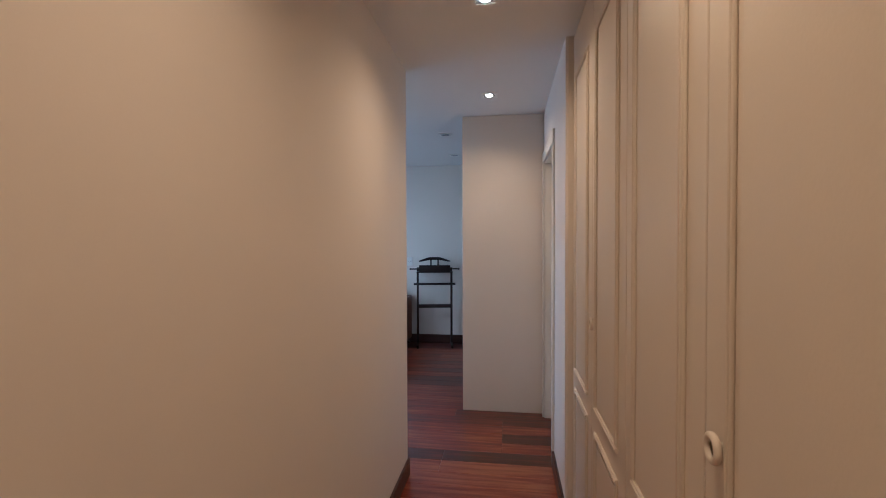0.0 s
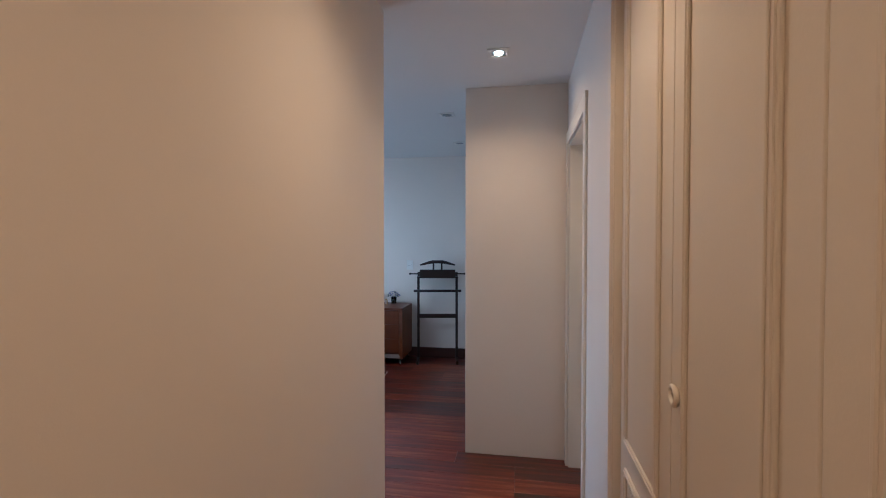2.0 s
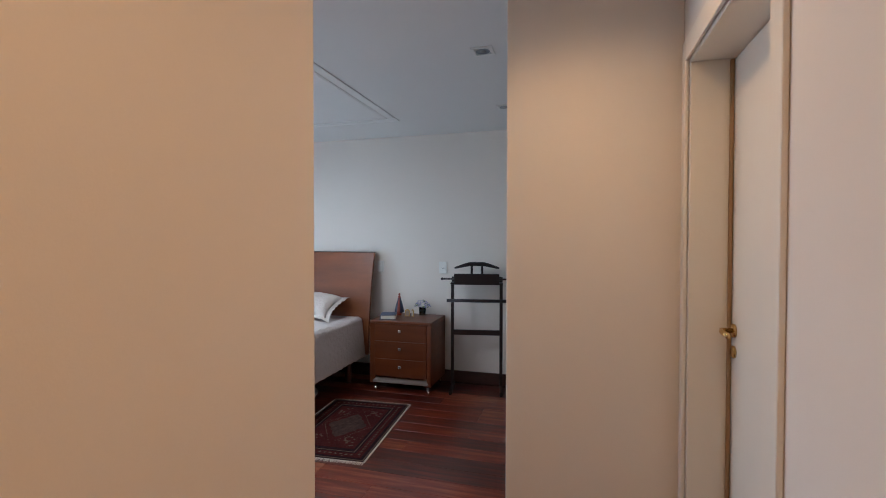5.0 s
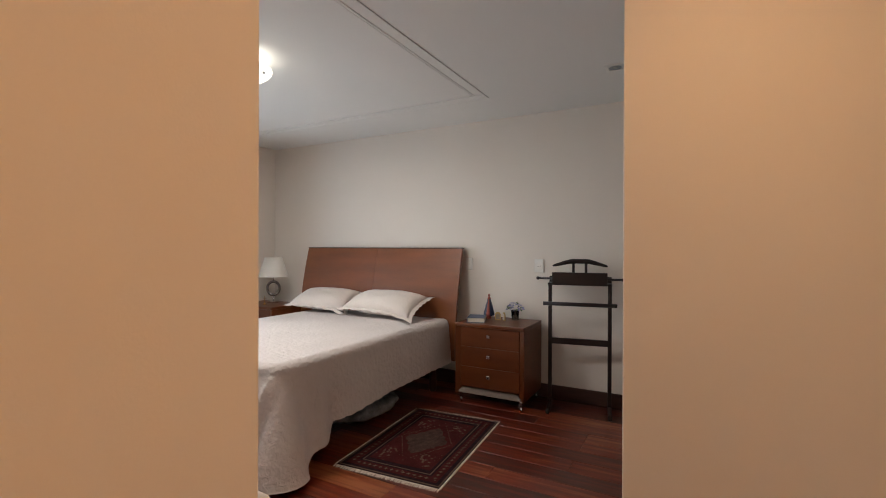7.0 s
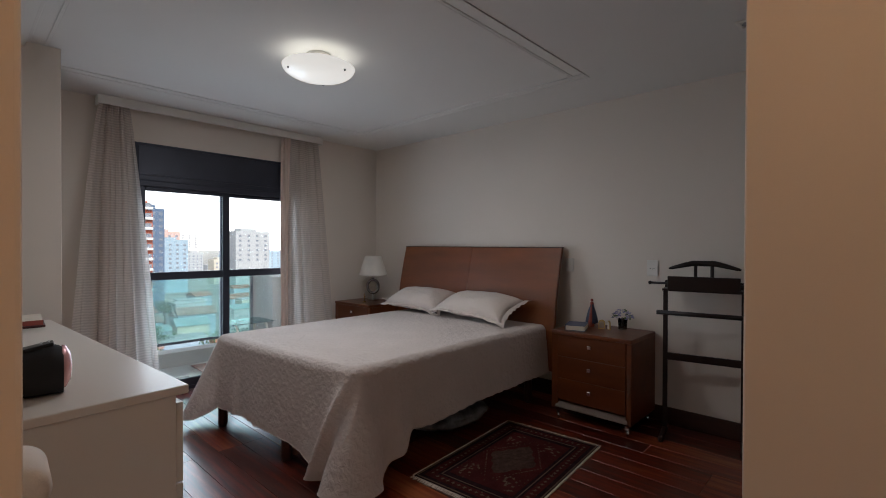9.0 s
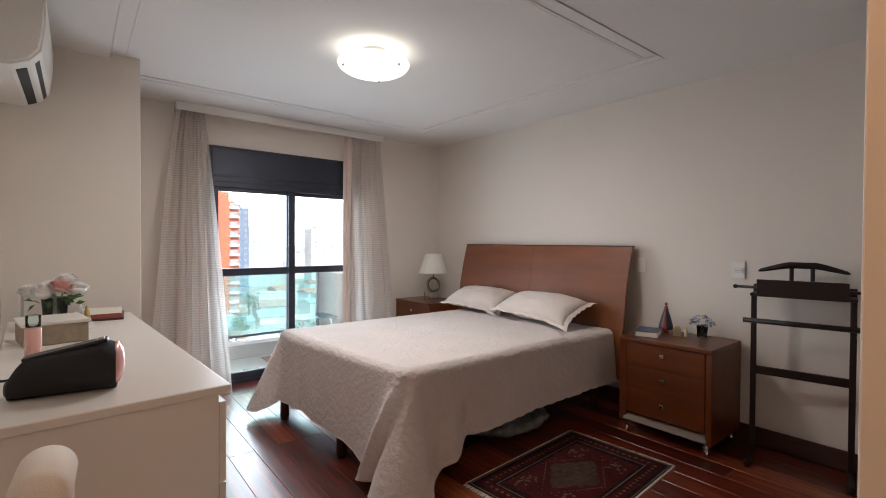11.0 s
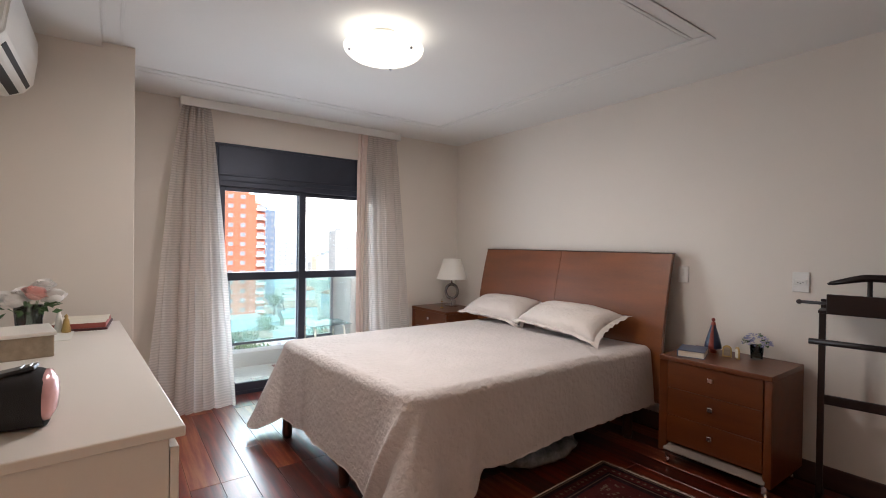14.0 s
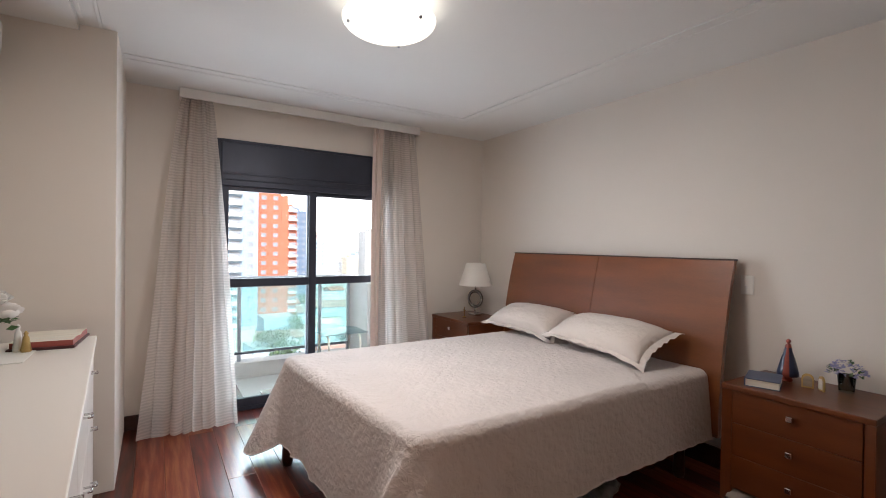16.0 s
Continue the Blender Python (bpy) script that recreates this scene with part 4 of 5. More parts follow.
# portable loudspeaker lying on the dresser
ls = thing("portable_speaker", "black rounded portable speaker with a pink shiny end", "speaker", (-1.675, 0.76, DZ), 84)
def spk(u, v):
    a = 2 * math.pi * v
    x = -0.125 + 0.25 * u
    k = (0.70 + 0.30 * u ** 0.8) * (1 - 0.45 * max(0, 1 - u * 5) ** 2) * (1 - 0.12 * max(0, (u - 0.88) * 8) ** 2)
    sup = lambda c: math.copysign(abs(c) ** 0.82, c)
    return (x, 0.075 * k * sup(math.cos(a)), 0.0735 * k + 0.073 * k * sup(math.sin(a)))
part("body", sheet(spk, 30, 36), MESHCL, ls, "black mesh body", True)
part("end_disc", moved(lathe([(0.064, 0), (0.062, 0.008), (0.04, 0.02), (0.001, 0.024)], 32, False), pose(0.122, 0, 0.075, 0, 90, 0)), PINK, ls, "shiny pink end cap", True)
part("end_cap", moved(lathe([(0.028, 0), (0.02, 0.010), (0.001, 0.012)], 24, False), pose(-0.122, 0, 0.03, 0, -90, 0)), BLACKPL, ls, "", True)
part("control_panel", moved(box(-0.10, 0.10, -0.026, 0.026, -0.006, 0.0045, 0.003), pose(0.005, 0, 0.130, 0, -11, 0)), BLACKPL, ls, "glossy black top panel")
for q in (0.075, 0.092):
    part("button", tube([(q, -0.016, 0.149 + (q - 0.075) * 0.2), (q, 0.016, 0.149 + (q - 0.075) * 0.2)], 0.0025, 6), STEEL, ls, "thin grey button")
part("strap", tube([(-0.12, 0.02, 0.05), (-0.16, 0.02, 0.05), (-0.19, 0.0, 0.03), (-0.20, -0.04, 0.006)], 0.004, 6), BLACKPL, ls, "black cord", True)

# open devotional book
ob = thing("open_book", "open book with red page edges and dark cover lying flat", "book", (-3.26, 0.888, DZ), 86)
part("cover", box(-0.12, 0.12, -0.165, 0.165, 0, 0.012, 0.005), LEATHER, ob)
def pages(u, v):
    x = -0.11 + 0.22 * u
    return (x, -0.15 + 0.30 * v, 0.012 + 0.028 * (0.75 + 0.25 * math.sin(math.pi * abs(2 * v - 1) * 0.8)))
pg = sheet(pages, 4, 20)
r = bmesh.ops.extrude_edge_only(pg, edges=[e for e in pg.edges if e.is_boundary])
for q in [g for g in r["geom"] if isinstance(g, bmesh.types.BMVert)]:
    q.co.z = 0.012
pgo = part("page_block", pg, PAGES, ob, "cream open pages with red edges")
pgo.data.materials.append(REDEDGE)
for f in pgo.data.polygons:
    if abs(f.normal.z) < 0.5:
        f.material_index = 1

# wooden keepsake box with doily and flower vase on it
wb = thing("wooden_box", "pale worn wooden keepsake box", "box", (-2.62, 0.70, DZ), 10)
part("body", box(-0.12, 0.12, -0.11, 0.11, 0, 0.085, 0.004), WOODBOX, wb)
part("lid", box(-0.127, 0.127, -0.117, 0.117, 0.085, 0.10, 0.004), LAMINATE, wb, "painted pale lid")
dl = part("doily", box(-3.22, -2.86, 0.60, 0.86, DZ, DZ + 0.004, 0.0015), PLASTIC)
tagged(dl, "thin white tray mat on the dresser", "mat")
v, rnd = flower_glass((-3.0, 0.70, DZ + 0.004), 0.055, 0.15, 9, "square glass vase of white and pink artificial roses")


def rose(c, r, material, parent, rnd):
    b = ball(r * 0.62, (0, 0, r * 0.22), 2, 0.75)
    for k in range(24):
        a = k * 2.4
        q = 0.3 + 0.7 * k / 24
        def pet(u, w, a=a, q=q):
            s = (u - 0.5) * (1.7 - 0.4 * w)
            rr = r * (0.2 + 0.8 * q * math.sin(w * 1.35))
            return (rr * math.cos(a + s), rr * math.sin(a + s), r * (1.05 - 0.75 * q) * w ** 0.7 - 0.10 * r * q * (2 * u - 1) ** 2)
        merge(b, sheet(pet, 6, 4))
    return part("rose", moved(b, Matrix.Translation(c) @ Euler((rnd.uniform(-0.5, 0.5), rnd.uniform(-0.5, 0.5), 0)).to_matrix().to_4x4()), material, parent, "", True)


for c, r, m in (((-0.05, -0.02, 0.18), 0.066, PETALW), ((0.05, 0.02, 0.195), 0.06, PETALP), ((0.03, 0.095, 0.175), 0.058, PETALW), ((0.0, -0.095, 0.17), 0.062, PETALW), ((-0.03, 0.05, 0.225), 0.055, PETALW), ((0.06, -0.05, 0.165), 0.055, PETALW)):
    rose(c, r, m, v, rnd)
lv = bmesh.new()
for i in range(26):
    a = rnd.uniform(0, 6.28)
    c = Vector((0.07 * math.cos(a), 0.08 * math.sin(a), 0.13 + rnd.uniform(-0.02, 0.05)))
    m = Matrix.Translation(c) @ Euler((rnd.uniform(-1, 1), rnd.uniform(-0.4, 1), a)).to_matrix().to_4x4()
    lv.faces.new([lv.verts.new(m @ Vector(q)) for q in ((0, 0, 0), (0.02, -0.013, 0.004), (0.045, 0, 0), (0.02, 0.013, 0.004))])
part("leaves", lv, LEAF, v, "dark green leaves")
pf = thing("perfume_bottle", "pink perfume bottle with clear cap", "bottle", (-2.30, 0.655, DZ))
part("bottle", lathe([(0.024, 0), (0.026, 0.004), (0.026, 0.105), (0.018, 0.112), (0.001, 0.113)], 24), mat("pink_liquid_glass", (0.78, 0.45, 0.4), 0.1, vary=0.04), pf, "", True)
part("cap", lathe([(0.024, 0.114), (0.024, 0.155), (0.022, 0.158), (0.001, 0.158)], 24), CLEAR, pf, "clear cap", True)
for k, (x, y, h, m, lab) in enumerate(((-3.02, 0.57, 0.2, PLASTIC, "small white cone-shaped figurine"), (-3.08, 0.83, 0.09, GOLD, "tiny brown and gold figurine"), (-3.1, 0.80, 0.12, PLASTIC, "slim white standing ceramic figurine"))):
    z0 = DZ + (0.004 if y > 0.6 else 0)
    f = part("figurine", lathe([(0.018, 0), (0.02, 0.01), (0.016, h * 0.3), (0.011, h * 0.7), (0.006, h * 0.78), (0.009, h * 0.88), (0.002, h)], 16), m, None, "", True)
    f.matrix_world = pose(x, y, z0)
    tagged(f, lab, "figurine")

# ---- air conditioner on the wall over the dresser ----
ac = thing("air_conditioner", "white wall-mounted split air conditioner", "air conditioner", (-2.98, YS, 2.085))
o = [(0, 0.0), (0.12, 0.0), (0.185, 0.03), (0.222, 0.08), (0.238, 0.2), (0.24, 0.30), (0.225, 0.345), (0, 0.35)]
b = bmesh.new()
f = [b.verts.new((-0.40, y, z)) for y, z in o]
g = [b.verts.new((0.40, y, z)) for y, z in o]
b.faces.new(f)
b.faces.new(g[::-1])
for i in range(len(o)):
    j = (i + 1) % len(o)
    b.faces.new((f[j], f[i], g[i], g[j]))
bmesh.ops.recalc_face_normals(b, faces=b.faces)
bmesh.ops.bevel(b, geom=[e for e in b.edges if abs(e.verts[0].co.x - e.verts[1].co.x) < 0.01], offset=0.012, segments=3, affect="EDGES")
part("body", b, PLASTIC, ac)
part("louver_slot", moved(box(-0.36, 0.30, -0.02, 0.02, -0.002, 0.004, 0.001), pose(0, 0.152, 0.013, 25)), DARKGAP, ac, "dark air outlet slot")
part("front_slot", moved(box(-0.36, 0.30, -0.012, 0.012, -0.002, 0.003, 0.001), pose(0, 0.204, 0.056, 56)), DARKGAP, ac, "dark seam under the front panel")
part("louver", moved(box(-0.36, 0.30, -0.016, 0.016, 0.006, 0.01, 0.001), pose(0, 0.157, 0.012, 22)), PLASTIC, ac)

# ---- scroll-arm bench by the dresser ----
ch = thing("scroll_arm_bench", "white linen chaise bench with one raised scrolled end", "bench", (-1.045, 0.978, 0), 87)


def cushion(x0, x1, y0, y1, z0, z1, r):
    return box(x0, x1, y0, y1, z0, z1, r, seg=4)


part("seat", cushion(-0.20, 0.20, -0.10, 0.09, 0.28, 0.43, 0.05), UPH, ch, "", True)
for sx in (-1, 1):
    arm = part("arm", cushion(sx * 0.23 - 0.032, sx * 0.23 + 0.032, -0.08, 0.07, 0.10, 0.725 - sx * 0.155, 0.028), UPH, ch, "", True)
    part("scroll", moved(lathe([(0.02, -0.082), (0.04, -0.076), (0.047, -0.06), (0.047, 0.06), (0.04, 0.076), (0.02, 0.082)], 28), pose(sx * 0.24, -0.005, 0.735 - sx * 0.155, 90)), UPH, arm, "rolled upholstered arm top", True)
part("apron", cushion(-0.20, 0.20, -0.09, 0.08, 0.12, 0.28, 0.02), UPH, ch, "", True)
for sx in (-0.23, 0.23):
    for sy in (-0.07, 0.06):
        part("leg", moved(lathe([(0.014, 0), (0.022, 0.10)], 12), pose(sx, sy, 0)), CHERRY_DARK, ch, "", True)

# ---- rug ----
rg = thing("rug", "small dark red oriental rug with cream fringe beside the bed", "rug", (-1.488, 3.02, 0), 4.0)
RW, RL = 0.70, 1.06
part("ground_weave", box(-RW / 2, RW / 2, -RL / 2, RL / 2, 0, 0.007, 0.002), RUGDARK, rg)
def frame_strip(inset, w, z, m, nm):
    b = bmesh.new()
    x, y = RW / 2 - inset, RL / 2 - inset
    for q in ((-x, x, -y, -y + w), (-x, x, y - w, y), (-x, -x + w, -y + w, y - w), (x - w, x, -y + w, y - w)):
        box(*q, 0.005, z, 0, b)
    part(nm, b, m, rg)
frame_strip(0.012, 0.008, 0.0082, RUGTAN, "border_line")
frame_strip(0.045, 0.055, 0.0084, RUG, "border_band")
frame_strip(0.115, 0.006, 0.0082, RUGTAN, "border_line")
part("field", box(-RW / 2 + 0.14, RW / 2 - 0.14, -RL / 2 + 0.16, RL / 2 - 0.16, 0.005, 0.0086, 0), RUG, rg)
md = bmesh.new()
for s, z, in ((1.0, 0.0094), (0.62, 0.0102)):
    pts = []
    for i in range(24):
        a = 2 * math.pi * i / 24
        c, q = math.cos(a), math.sin(a)
        k = 1 / (abs(c) / 0.15 + abs(q) / 0.22) * (1 + 0.10 * (i % 2))
        pts.append(md.verts.new((k * c * s, k * q * s, z)))
    md.faces.new(pts)
part("medallion", md, RUGFADED, rg, "faded tan central medallion")
rnd = random.Random(12)
mo = bmesh.new()


def motif(x, y, r, turn):
    """A small flat woven star."""
    pts = []
    for i in range(8):
        a, k = turn + i * math.pi / 4, r * (1.0 if i % 2 == 0 else 0.45) * rnd.uniform(0.8, 1.1)
        pts.append(mo.verts.new((x + k * math.cos(a), y + k * math.sin(a), 0.0096)))
    mo.faces.new(pts)


for q in (-1, 1):
    for i in range(23):
        motif(q * (RW / 2 - 0.073), -RL / 2 + 0.09 + i * (RL - 0.18) / 22, 0.015, 0.4 * (i % 2))
    for i in range(13):
        motif(-RW / 2 + 0.12 + i * (RW - 0.24) / 12, q * (RL / 2 - 0.073), 0.015, 0.4 * (i % 2))
    for p in (-1, 1):
        for i in range(14):
            motif(p * (RW / 2 - 0.165 - rnd.uniform(0, 0.10)), q * (RL / 2 - 0.185 - rnd.uniform(0, 0.15)), 0.013, rnd.uniform(0, 1))
for i in range(60):
    a = 2 * math.pi * i / 60
    k = 1 / (abs(math.cos(a)) / 0.19 + abs(math.sin(a)) / 0.32)
    motif(k * math.cos(a), k * math.sin(a), 0.007, a)
tagged(part("woven_ornament", mo, RUGTAN, rg), "small tan woven stars", kind="stuff")
for sy in (-1, 1):
    fb = bmesh.new()
    rnd = random.Random(4)
    for i in range(110):
        x = -RW / 2 + RW * (i + 0.5) / 110
        e = sy * (RL / 2 + rnd.uniform(0.022, 0.034))
        dx = rnd.uniform(-0.006, 0.006)
        fb.faces.new([fb.verts.new(q) for q in ((x - 0.0026, sy * RL / 2, 0.006), (x + 0.0026, sy * RL / 2, 0.006), (x + 0.002 + dx, e, 0.0015), (x - 0.002 + dx, e, 0.0015))])
    part("fringe", fb, FRINGE, rg, "cream knotted fringe")
for q in (-1, 1):
    part("selvedge", box(q * RW / 2 - 0.005, q * RW / 2 + 0.005, -RL / 2, RL / 2, 0, 0.009, 0.002), FRINGE, rg, "cream bound edge")

# crumpled bag stored under the bed
def bag(u, v):
    a, e = 2 * math.pi * u, math.pi * (v - 0.5)
    k = 1 + 0.16 * noise.noise((3 * math.cos(a), 3 * math.sin(a), 4 * v)) + 0.07 * noise.noise((9 * math.cos(a), 9 * math.sin(a), 9 * v))
    return (0.17 * k * math.cos(a) * math.cos(e), 0.32 * k * math.sin(a) * math.cos(e), 0.075 + 0.075 * k * math.sin(e))
bg = part("storage_bag", sheet(bag, 60, 30), PLBAG, None, "", True)
bg.matrix_world = pose(-2.13, 3.17, 0.012, 0, 0, -10)
tagged(bg, "crumpled printed plastic bag under the bed", "bag")


# ---- balcony ----
structure("balcony_floor", box(-5.72, XW - 0.2, -0.6, 5.4, -0.16, -0.03), BALC, "pale tiled balcony floor", "balcony floor")
structure("balcony_kerb", box(-5.72, -5.52, -0.6, 5.4, -0.03, 0.13, 0.006), BALW, "low pale plaster balcony kerb", "balcony kerb")
structure("balcony_side", box(-5.72, -5.1, 3.27, 3.45, -0.03, 0.95, 0.01), BALW, "pale plaster balcony side parapet", "parapet")
structure("facade_wall", box(XW - 0.22, XW - 0.2, 3.35, 6.5, -0.03, 3.2), BALW, "pale plaster facade", "wall")
structure("facade_wall_b", box(XW - 0.32, XW - 0.3, -3.5, 1.12, -0.03, 3.2), BALW, "pale plaster facade", "wall")
gr = thing("balcony_railing", "aluminium balcony railing with greenish glass panels", "railing")
for y in (-0.5, 0.47, 1.26, 2.05, 2.90, 3.24):
    part("post", box(-5.62, -5.585, y - 0.018, y + 0.018, 0.13, 0.985, 0.004), STEEL, gr)
part("top_rail", box(-5.63, -5.575, -0.55, 3.27, 0.985, 1.022, 0.008), STEEL, gr)
part("bottom_rail", box(-5.62, -5.585, -0.55, 3.27, 0.205, 0.235, 0.004), ALU, gr)
for a, c in ((-0.5, 0.47), (0.47, 1.26), (1.26, 2.05), (2.05, 2.90), (2.90, 3.24)):
    p = part("glass_panel", box(-5.606, -5.598, a + 0.02, c - 0.02, 0.236, 0.984), GREENPANE, gr, "greenish glass panel")
    p.visible_shadow = False
bt = thing("balcony_table", "cream painted iron frame with glass top on the balcony", "table", (-5.15, 2.98, -0.03))
for y in (-0.17, 0.17):
    o = [(-0.16, y, 0), (-0.17, y, 0.36), (-0.15, y, 0.43), (-0.09, y, 0.46), (0.09, y, 0.46), (0.15, y, 0.43), (0.17, y, 0.36), (0.16, y, 0)]
    part("leg_loop", tube(o, 0.012, 8), IRON, bt, "", True)
part("glass_top", box(-0.2, 0.2, -0.24, 0.24, 0.473, 0.481, 0.002), GREENPANE, bt, "thin glass top")
part("stretcher", tube([(-0.165, -0.17, 0.2), (-0.165, 0.17, 0.2)], 0.009, 8), IRON, bt, "", True)

# ---- city beyond the balcony ----
GZ = -30.0
GROUND = mat("city_ground", (0.3, 0.29, 0.26), 0.9, vary=0.35, scale=0.05, fine=1.5, bump=0)
structure("ground", box(-2500, 40, -2200, 2600, GZ - 1, GZ), GROUND, "distant city ground of streets and yards", "ground")
HAZE = glow("bright_hazy_sky", (0.97, 0.98, 1.0), 1.6)
structure("backdrop", box(-2402, -2400, -2200, 2600, GZ - 1, 1400), HAZE, "bright white hazy sky over the city", "backdrop")
WALLM = [mat("render_" + n, c, 0.85, vary=0.1, scale=0.3, fine=4, bump=0) for n, c in (("white", (0.66, 0.65, 0.62)), ("cream", (0.6, 0.54, 0.44)), ("grey", (0.45, 0.46, 0.47)), ("pink", (0.58, 0.4, 0.34)), ("blue", (0.34, 0.44, 0.52)))]
ROOFM = [mat("roof_" + n, c, 0.85, vary=0.2, scale=0.5, fine=6, bump=0) for n, c in (("clay", (0.36, 0.16, 0.1)), ("brown", (0.28, 0.19, 0.15)), ("cement", (0.4, 0.4, 0.4)), ("teal", (0.25, 0.36, 0.37)))]
ORANGE = mat("orange_brick", (0.44, 0.115, 0.06), 0.85, vary=0.08, scale=0.3, fine=4, bump=0)
BLUEG = mat("blue_grey_facade", (0.25, 0.34, 0.46), 0.7, vary=0.06, scale=0.3, fine=4, bump=0)
WHITEF = mat("white_facade", (0.72, 0.72, 0.7), 0.8, vary=0.05, scale=0.3, fine=4, bump=0)
WGLASS = mat("dark_window_glass", (0.24, 0.26, 0.3), 0.2, vary=0.3, scale=1, fine=5, bump=0)
BARK = mat("bark", (0.09, 0.065, 0.045), 0.9, vary=0.3)
FOLIAGE = mat("foliage", (0.06, 0.12, 0.045), 0.8, vary=0.5, scale=1.5, fine=8, bump=0, rand=0.4)

unit_window = bpy.data.meshes.new("window")
_b = box(-0.05, 0.05, -0.5, 0.5, -0.5, 0.5)
_b.to_mesh(unit_window)
_b.free()
unit_window.materials.append(WGLASS)


def window_at(parent, x, y, z, w, h):
    o = new("window", unit_window)
    o.parent = parent
    o.location, o.scale = (x, y, z), (1, w, h)
    return o


def tower(label, x, y, w, d, top, wall, cols, floors, steps=(), slab=None):
    """A tall block whose east face shows storeys of windows; steps lower one side; slab adds balcony fronts."""
    t = thing("apartment_tower", label, "building", (x, y, GZ))
    h = top - GZ
    part("wall", box(-d, 0, 0, w, 0, h, 0.05), wall, t)
    part("roof", box(-d * 0.8, -0.5, w * 0.15, w * 0.6, h, h + 1.6, 0.05), wall, t)
    for dw, dh, y0 in steps:
        part("wall", box(-d, 0.02, y0, y0 + dw, 0, dh, 0.05), wall, t)
    fh = 2.9
    n = int(h / fh)
    for f in range(max(0, n - floors), n):
        z = f * fh + 1.6
        for c in range(cols):
            yy = w * (c + 0.5) / cols
            if slab and c in slab:
                part("balcony", box(0.05, 1.2, yy - w * 0.42 / cols, yy + w * 0.42 / cols, z - 1.3, z - 0.3, 0.03), WHITEF, t, "white balcony front")
                window_at(t, 0.03, yy, z + 0.35, w * 0.7 / cols, 1.2)
            else:
                window_at(t, 0.03, yy, z + 0.1, min(1.5, w * 0.55 / cols), 1.3)
    return t


tower("blue-grey tower with white balcony fronts and window bands", -130, 5.5, 19.2, 14, 27, BLUEG, 5, 16, slab=(1, 3))
tw = tower("orange brick apartment tower with stepped top", -150, 28.2, 7.0, 14, 18.2, ORANGE, 2, 16, steps=((2.0, 46.2, 7.0), (1.6, 43.6, 9.0), (1.2, 41.0, 10.6)))
for f in range(1, 15):
    part("balcony", box(0.03, 1.0, 9.1, 11.7, f * 2.9 + 0.6, f * 2.9 + 1.3, 0.03), WHITEF, tw, "white balcony front")
    window_at(tw, 0.06, 10.4, f * 2.9 + 1.9, 2.2, 1.1)
tower("dark blue glass office tower", -235, 58, 9, 14, 17.5, mat("blue_glass", (0.1, 0.15, 0.24), 0.3, vary=0.1, scale=0.2, fine=3, bump=0), 3, 16)

rnd = random.Random(21)
for i in range(46):
    d = rnd.uniform(240, 760)
    y = d * rnd.uniform(0.10, 1.05)
    w = rnd.uniform(14, 26) * (d / 420) ** 0.4
    top = 1.4 + d * rnd.uniform(-0.045, 0.03)
    if top < GZ + 9:
        top = GZ + 9
    fl = min(int((top - GZ) / 2.9), 6)
    tower(("white", "cream", "grey", "pinkish", "pale blue")[i % 5] + " distant rendered apartment block", -d, y, w, 12, top, WALLM[i % 5], 4, fl)


def house(x, y, w, d, h, k):
    s = thing("house", ("white", "cream", "grey", "pinkish", "pale blue")[k % 5] + " low house with " + ("clay tile", "brown tile", "cement", "teal metal")[k % 4] + " roof", "house", (x, y, GZ), rnd.uniform(-14, 14), "houses below the balcony")
    part("wall", box(-d / 2, d / 2, -w / 2, w / 2, 0, h, 0.03), WALLM[k % 5], s)
    if k % 4 == 2:
        part("roof", box(-d / 2 - 0.1, d / 2 + 0.1, -w / 2 - 0.1, w / 2 + 0.1, h, h + 0.35, 0.03), ROOFM[2], s)
    else:
        o = [(-d / 2 - 0.4, h - 0.05), (d / 2 + 0.4, h - 0.05), (d / 2 + 0.4, h + 0.15), (0, h + d * 0.2), (-d / 2 - 0.4, h + 0.15)]
        part("roof", extruded(o, -w / 2 - 0.4, w / 2 + 0.4), ROOFM[k % 4], s)
    for q in (-0.28, 0.05, 0.3):
        window_at(s, d / 2 + 0.02, q * w, h * 0.55, 1.1, 1.2)
    return s


k = 0
for row in range(14):
    d = 52 + row * 15
    for j in range(11):
        y = d * (0.02 + 0.105 * j) + rnd.uniform(-3, 3)
        if rnd.random() < 0.16:
            continue
        house(-d + rnd.uniform(-4, 4), y, rnd.uniform(7, 13), rnd.uniform(7, 11), rnd.uniform(3.2, 9.5), rnd.randrange(20))


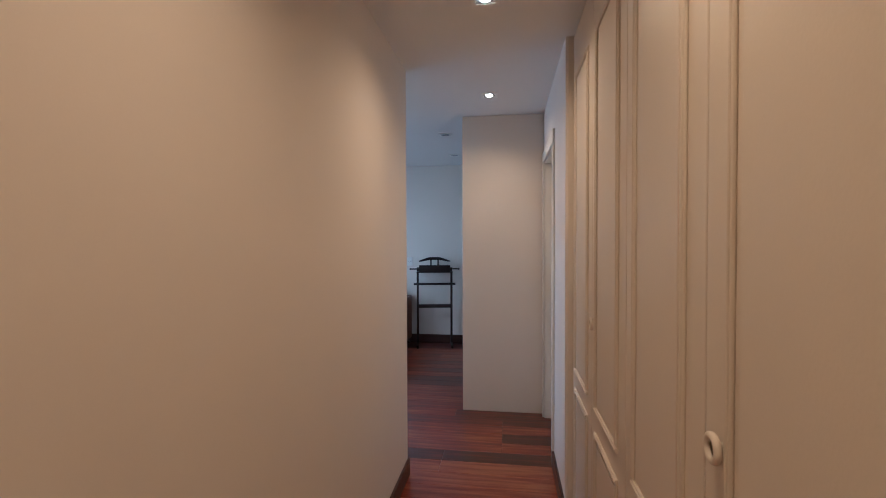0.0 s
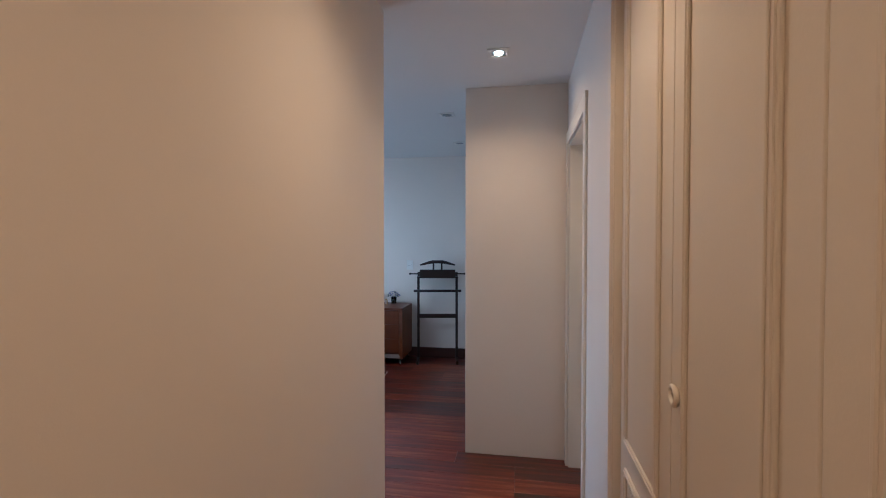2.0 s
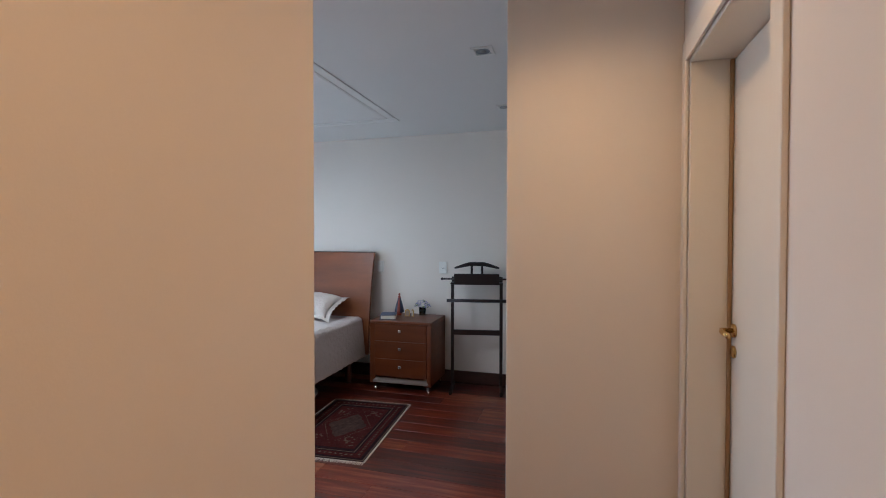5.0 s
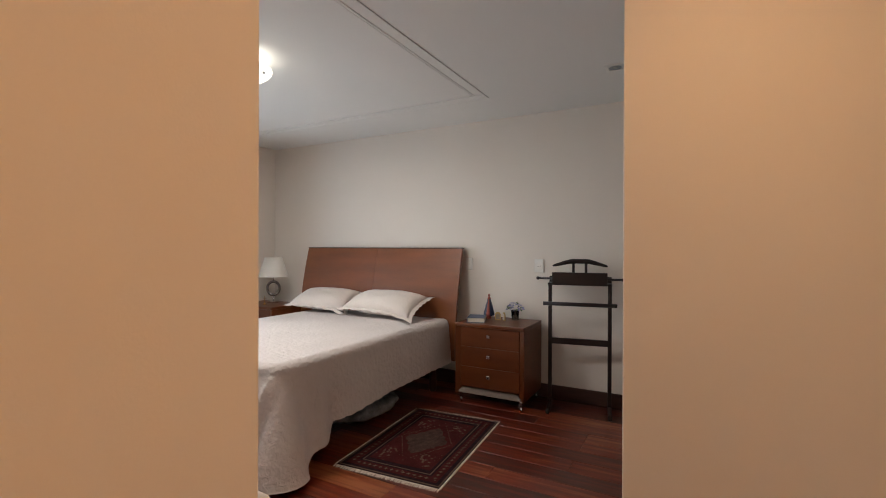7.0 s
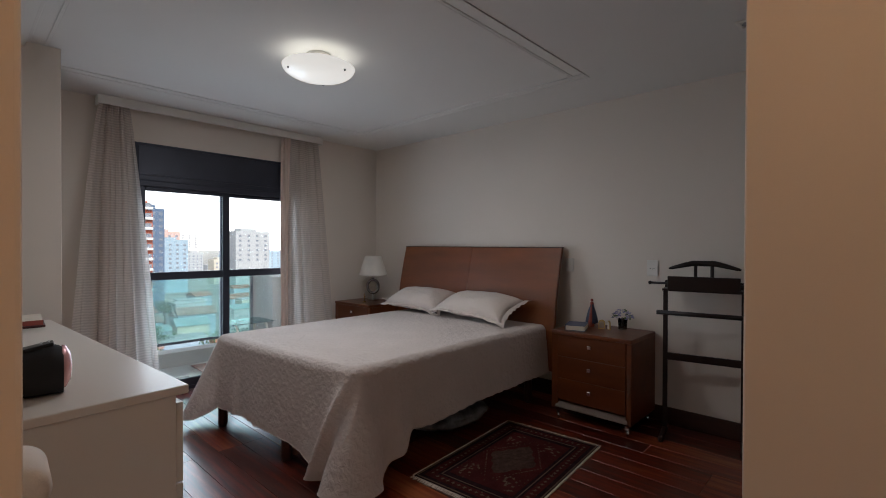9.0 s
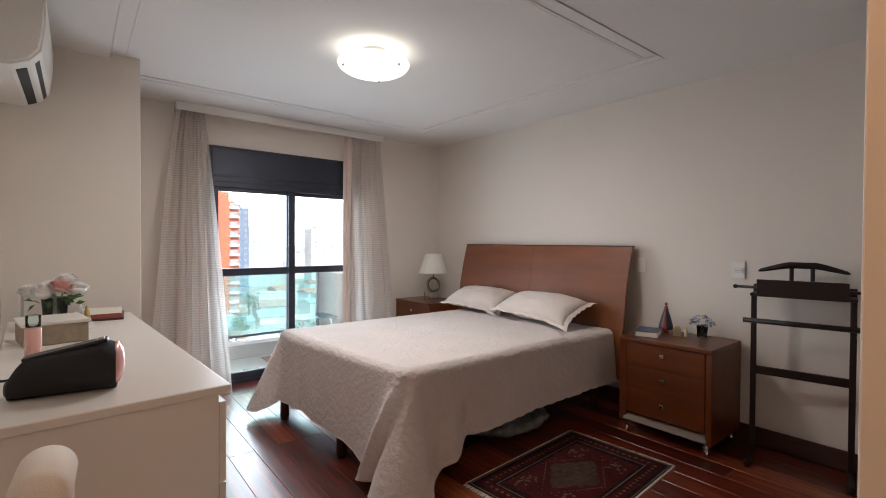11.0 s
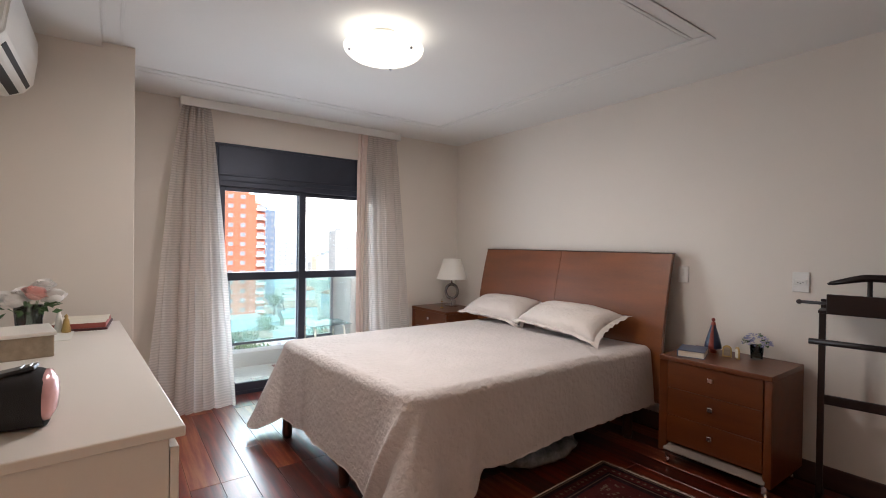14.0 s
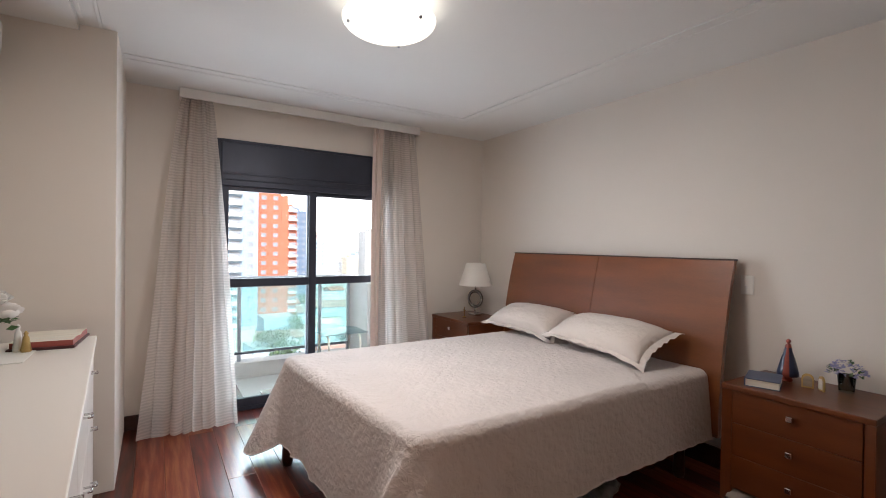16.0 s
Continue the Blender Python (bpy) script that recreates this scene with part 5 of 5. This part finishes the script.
def tree(x, y, h, r):
    t = thing("tree", "leafy green city tree between the houses", "tree", (x, y, GZ), group="trees below the balcony")
    tb = lathe([(0.35, 0), (0.25, h * 0.5), (0.12, h * 0.8)], 8)
    for a in range(5):
        an = a * 1.256 + rnd.uniform(0, 1)
        tube([(0, 0, h * 0.45), (r * 0.3 * math.cos(an), r * 0.3 * math.sin(an), h * 0.65), (r * 0.65 * math.cos(an), r * 0.65 * math.sin(an), h * 0.85)], 0.09, 5, bm=tb)
    part("trunk", tb, BARK, t)
    cv, cf = [], []
    for c in range(14):
        cc = Vector((rnd.gauss(0, 0.42) * r, rnd.gauss(0, 0.42) * r, h * 0.78 + rnd.gauss(0, 0.25) * r))
        for q in range(60):
            v = Vector((rnd.gauss(0, 1), rnd.gauss(0, 1), rnd.gauss(0, 1))).normalized() * r * rnd.uniform(0.25, 0.42)
            m = Matrix.Translation(cc + v) @ Euler((rnd.uniform(0, 6.28), rnd.uniform(0, 6.28), 0)).to_matrix().to_4x4()
            s = rnd.uniform(0.2, 0.42)
            i0 = len(cv)
            cv += [m @ Vector(p) for p in ((-s, 0, 0), (0, -s * 0.6, 0), (s, 0, 0), (0, s * 0.6, 0))]
            cf.append((i0, i0 + 1, i0 + 2, i0 + 3))
    me = bpy.data.meshes.new("crown")
    me.from_pydata([tuple(v) for v in cv], [], cf)
    me.materials.append(FOLIAGE)
    o = new("crown", me)
    o.parent = t
    return t


for i in range(34):
    d = rnd.uniform(50, 210)
    tree(-d, d * rnd.uniform(0.08, 1.0), rnd.uniform(8, 13), rnd.uniform(3.5, 6))

# ---- floor boards, laid across the room ----
BW = 0.155
board_rnd = random.Random(2)
board_meshes = {}


def board_mesh(length):
    if length not in board_meshes:
        b = bmesh.new()
        L, W, e = length / 2 - 0.0006, BW / 2 - 0.0006, 0.0016
        lo = [b.verts.new((x, y, -0.006)) for x, y in ((-L, -W), (L, -W), (L, W), (-L, W))]
        mi = [b.verts.new((x, y, -e)) for x, y in ((-L, -W), (L, -W), (L, W), (-L, W))]
        hi = [b.verts.new((x, y, 0)) for x, y in ((-L + e, -W + e), (L - e, -W + e), (L - e, W - e), (-L + e, W - e))]
        b.faces.new(hi)
        for u, w in ((lo, mi), (mi, hi)):
            for q in range(4):
                r = (q + 1) % 4
                b.faces.new((u[q], u[r], w[r], w[q]))
        me = bpy.data.meshes.new("floor_board")
        b.to_mesh(me)
        b.free()
        me.materials.append(BOARD)
        board_meshes[length] = me
    return board_meshes[length]


floor_ob = bpy.data.objects["floor"]
row = 0
y = -3.6 + BW / 2
while y < YH:
    xs, xe = (XW - 0.07, XR + 0.12) if y > YS else (XL - 0.15, XR + 0.62)
    if 0.9 < y < 1.8:
        xe = XR + 0.92
    x = xs - board_rnd.choice((0.0, 0.4, 0.8, 1.2))
    while x < xe:
        L = board_rnd.choice((1.2, 1.6, 2.0))
        o = new("floor_board", board_mesh(L))
        o.parent = floor_ob
        o.location = (x + L / 2, y, 0)
        x += L
    y += BW
    row += 1
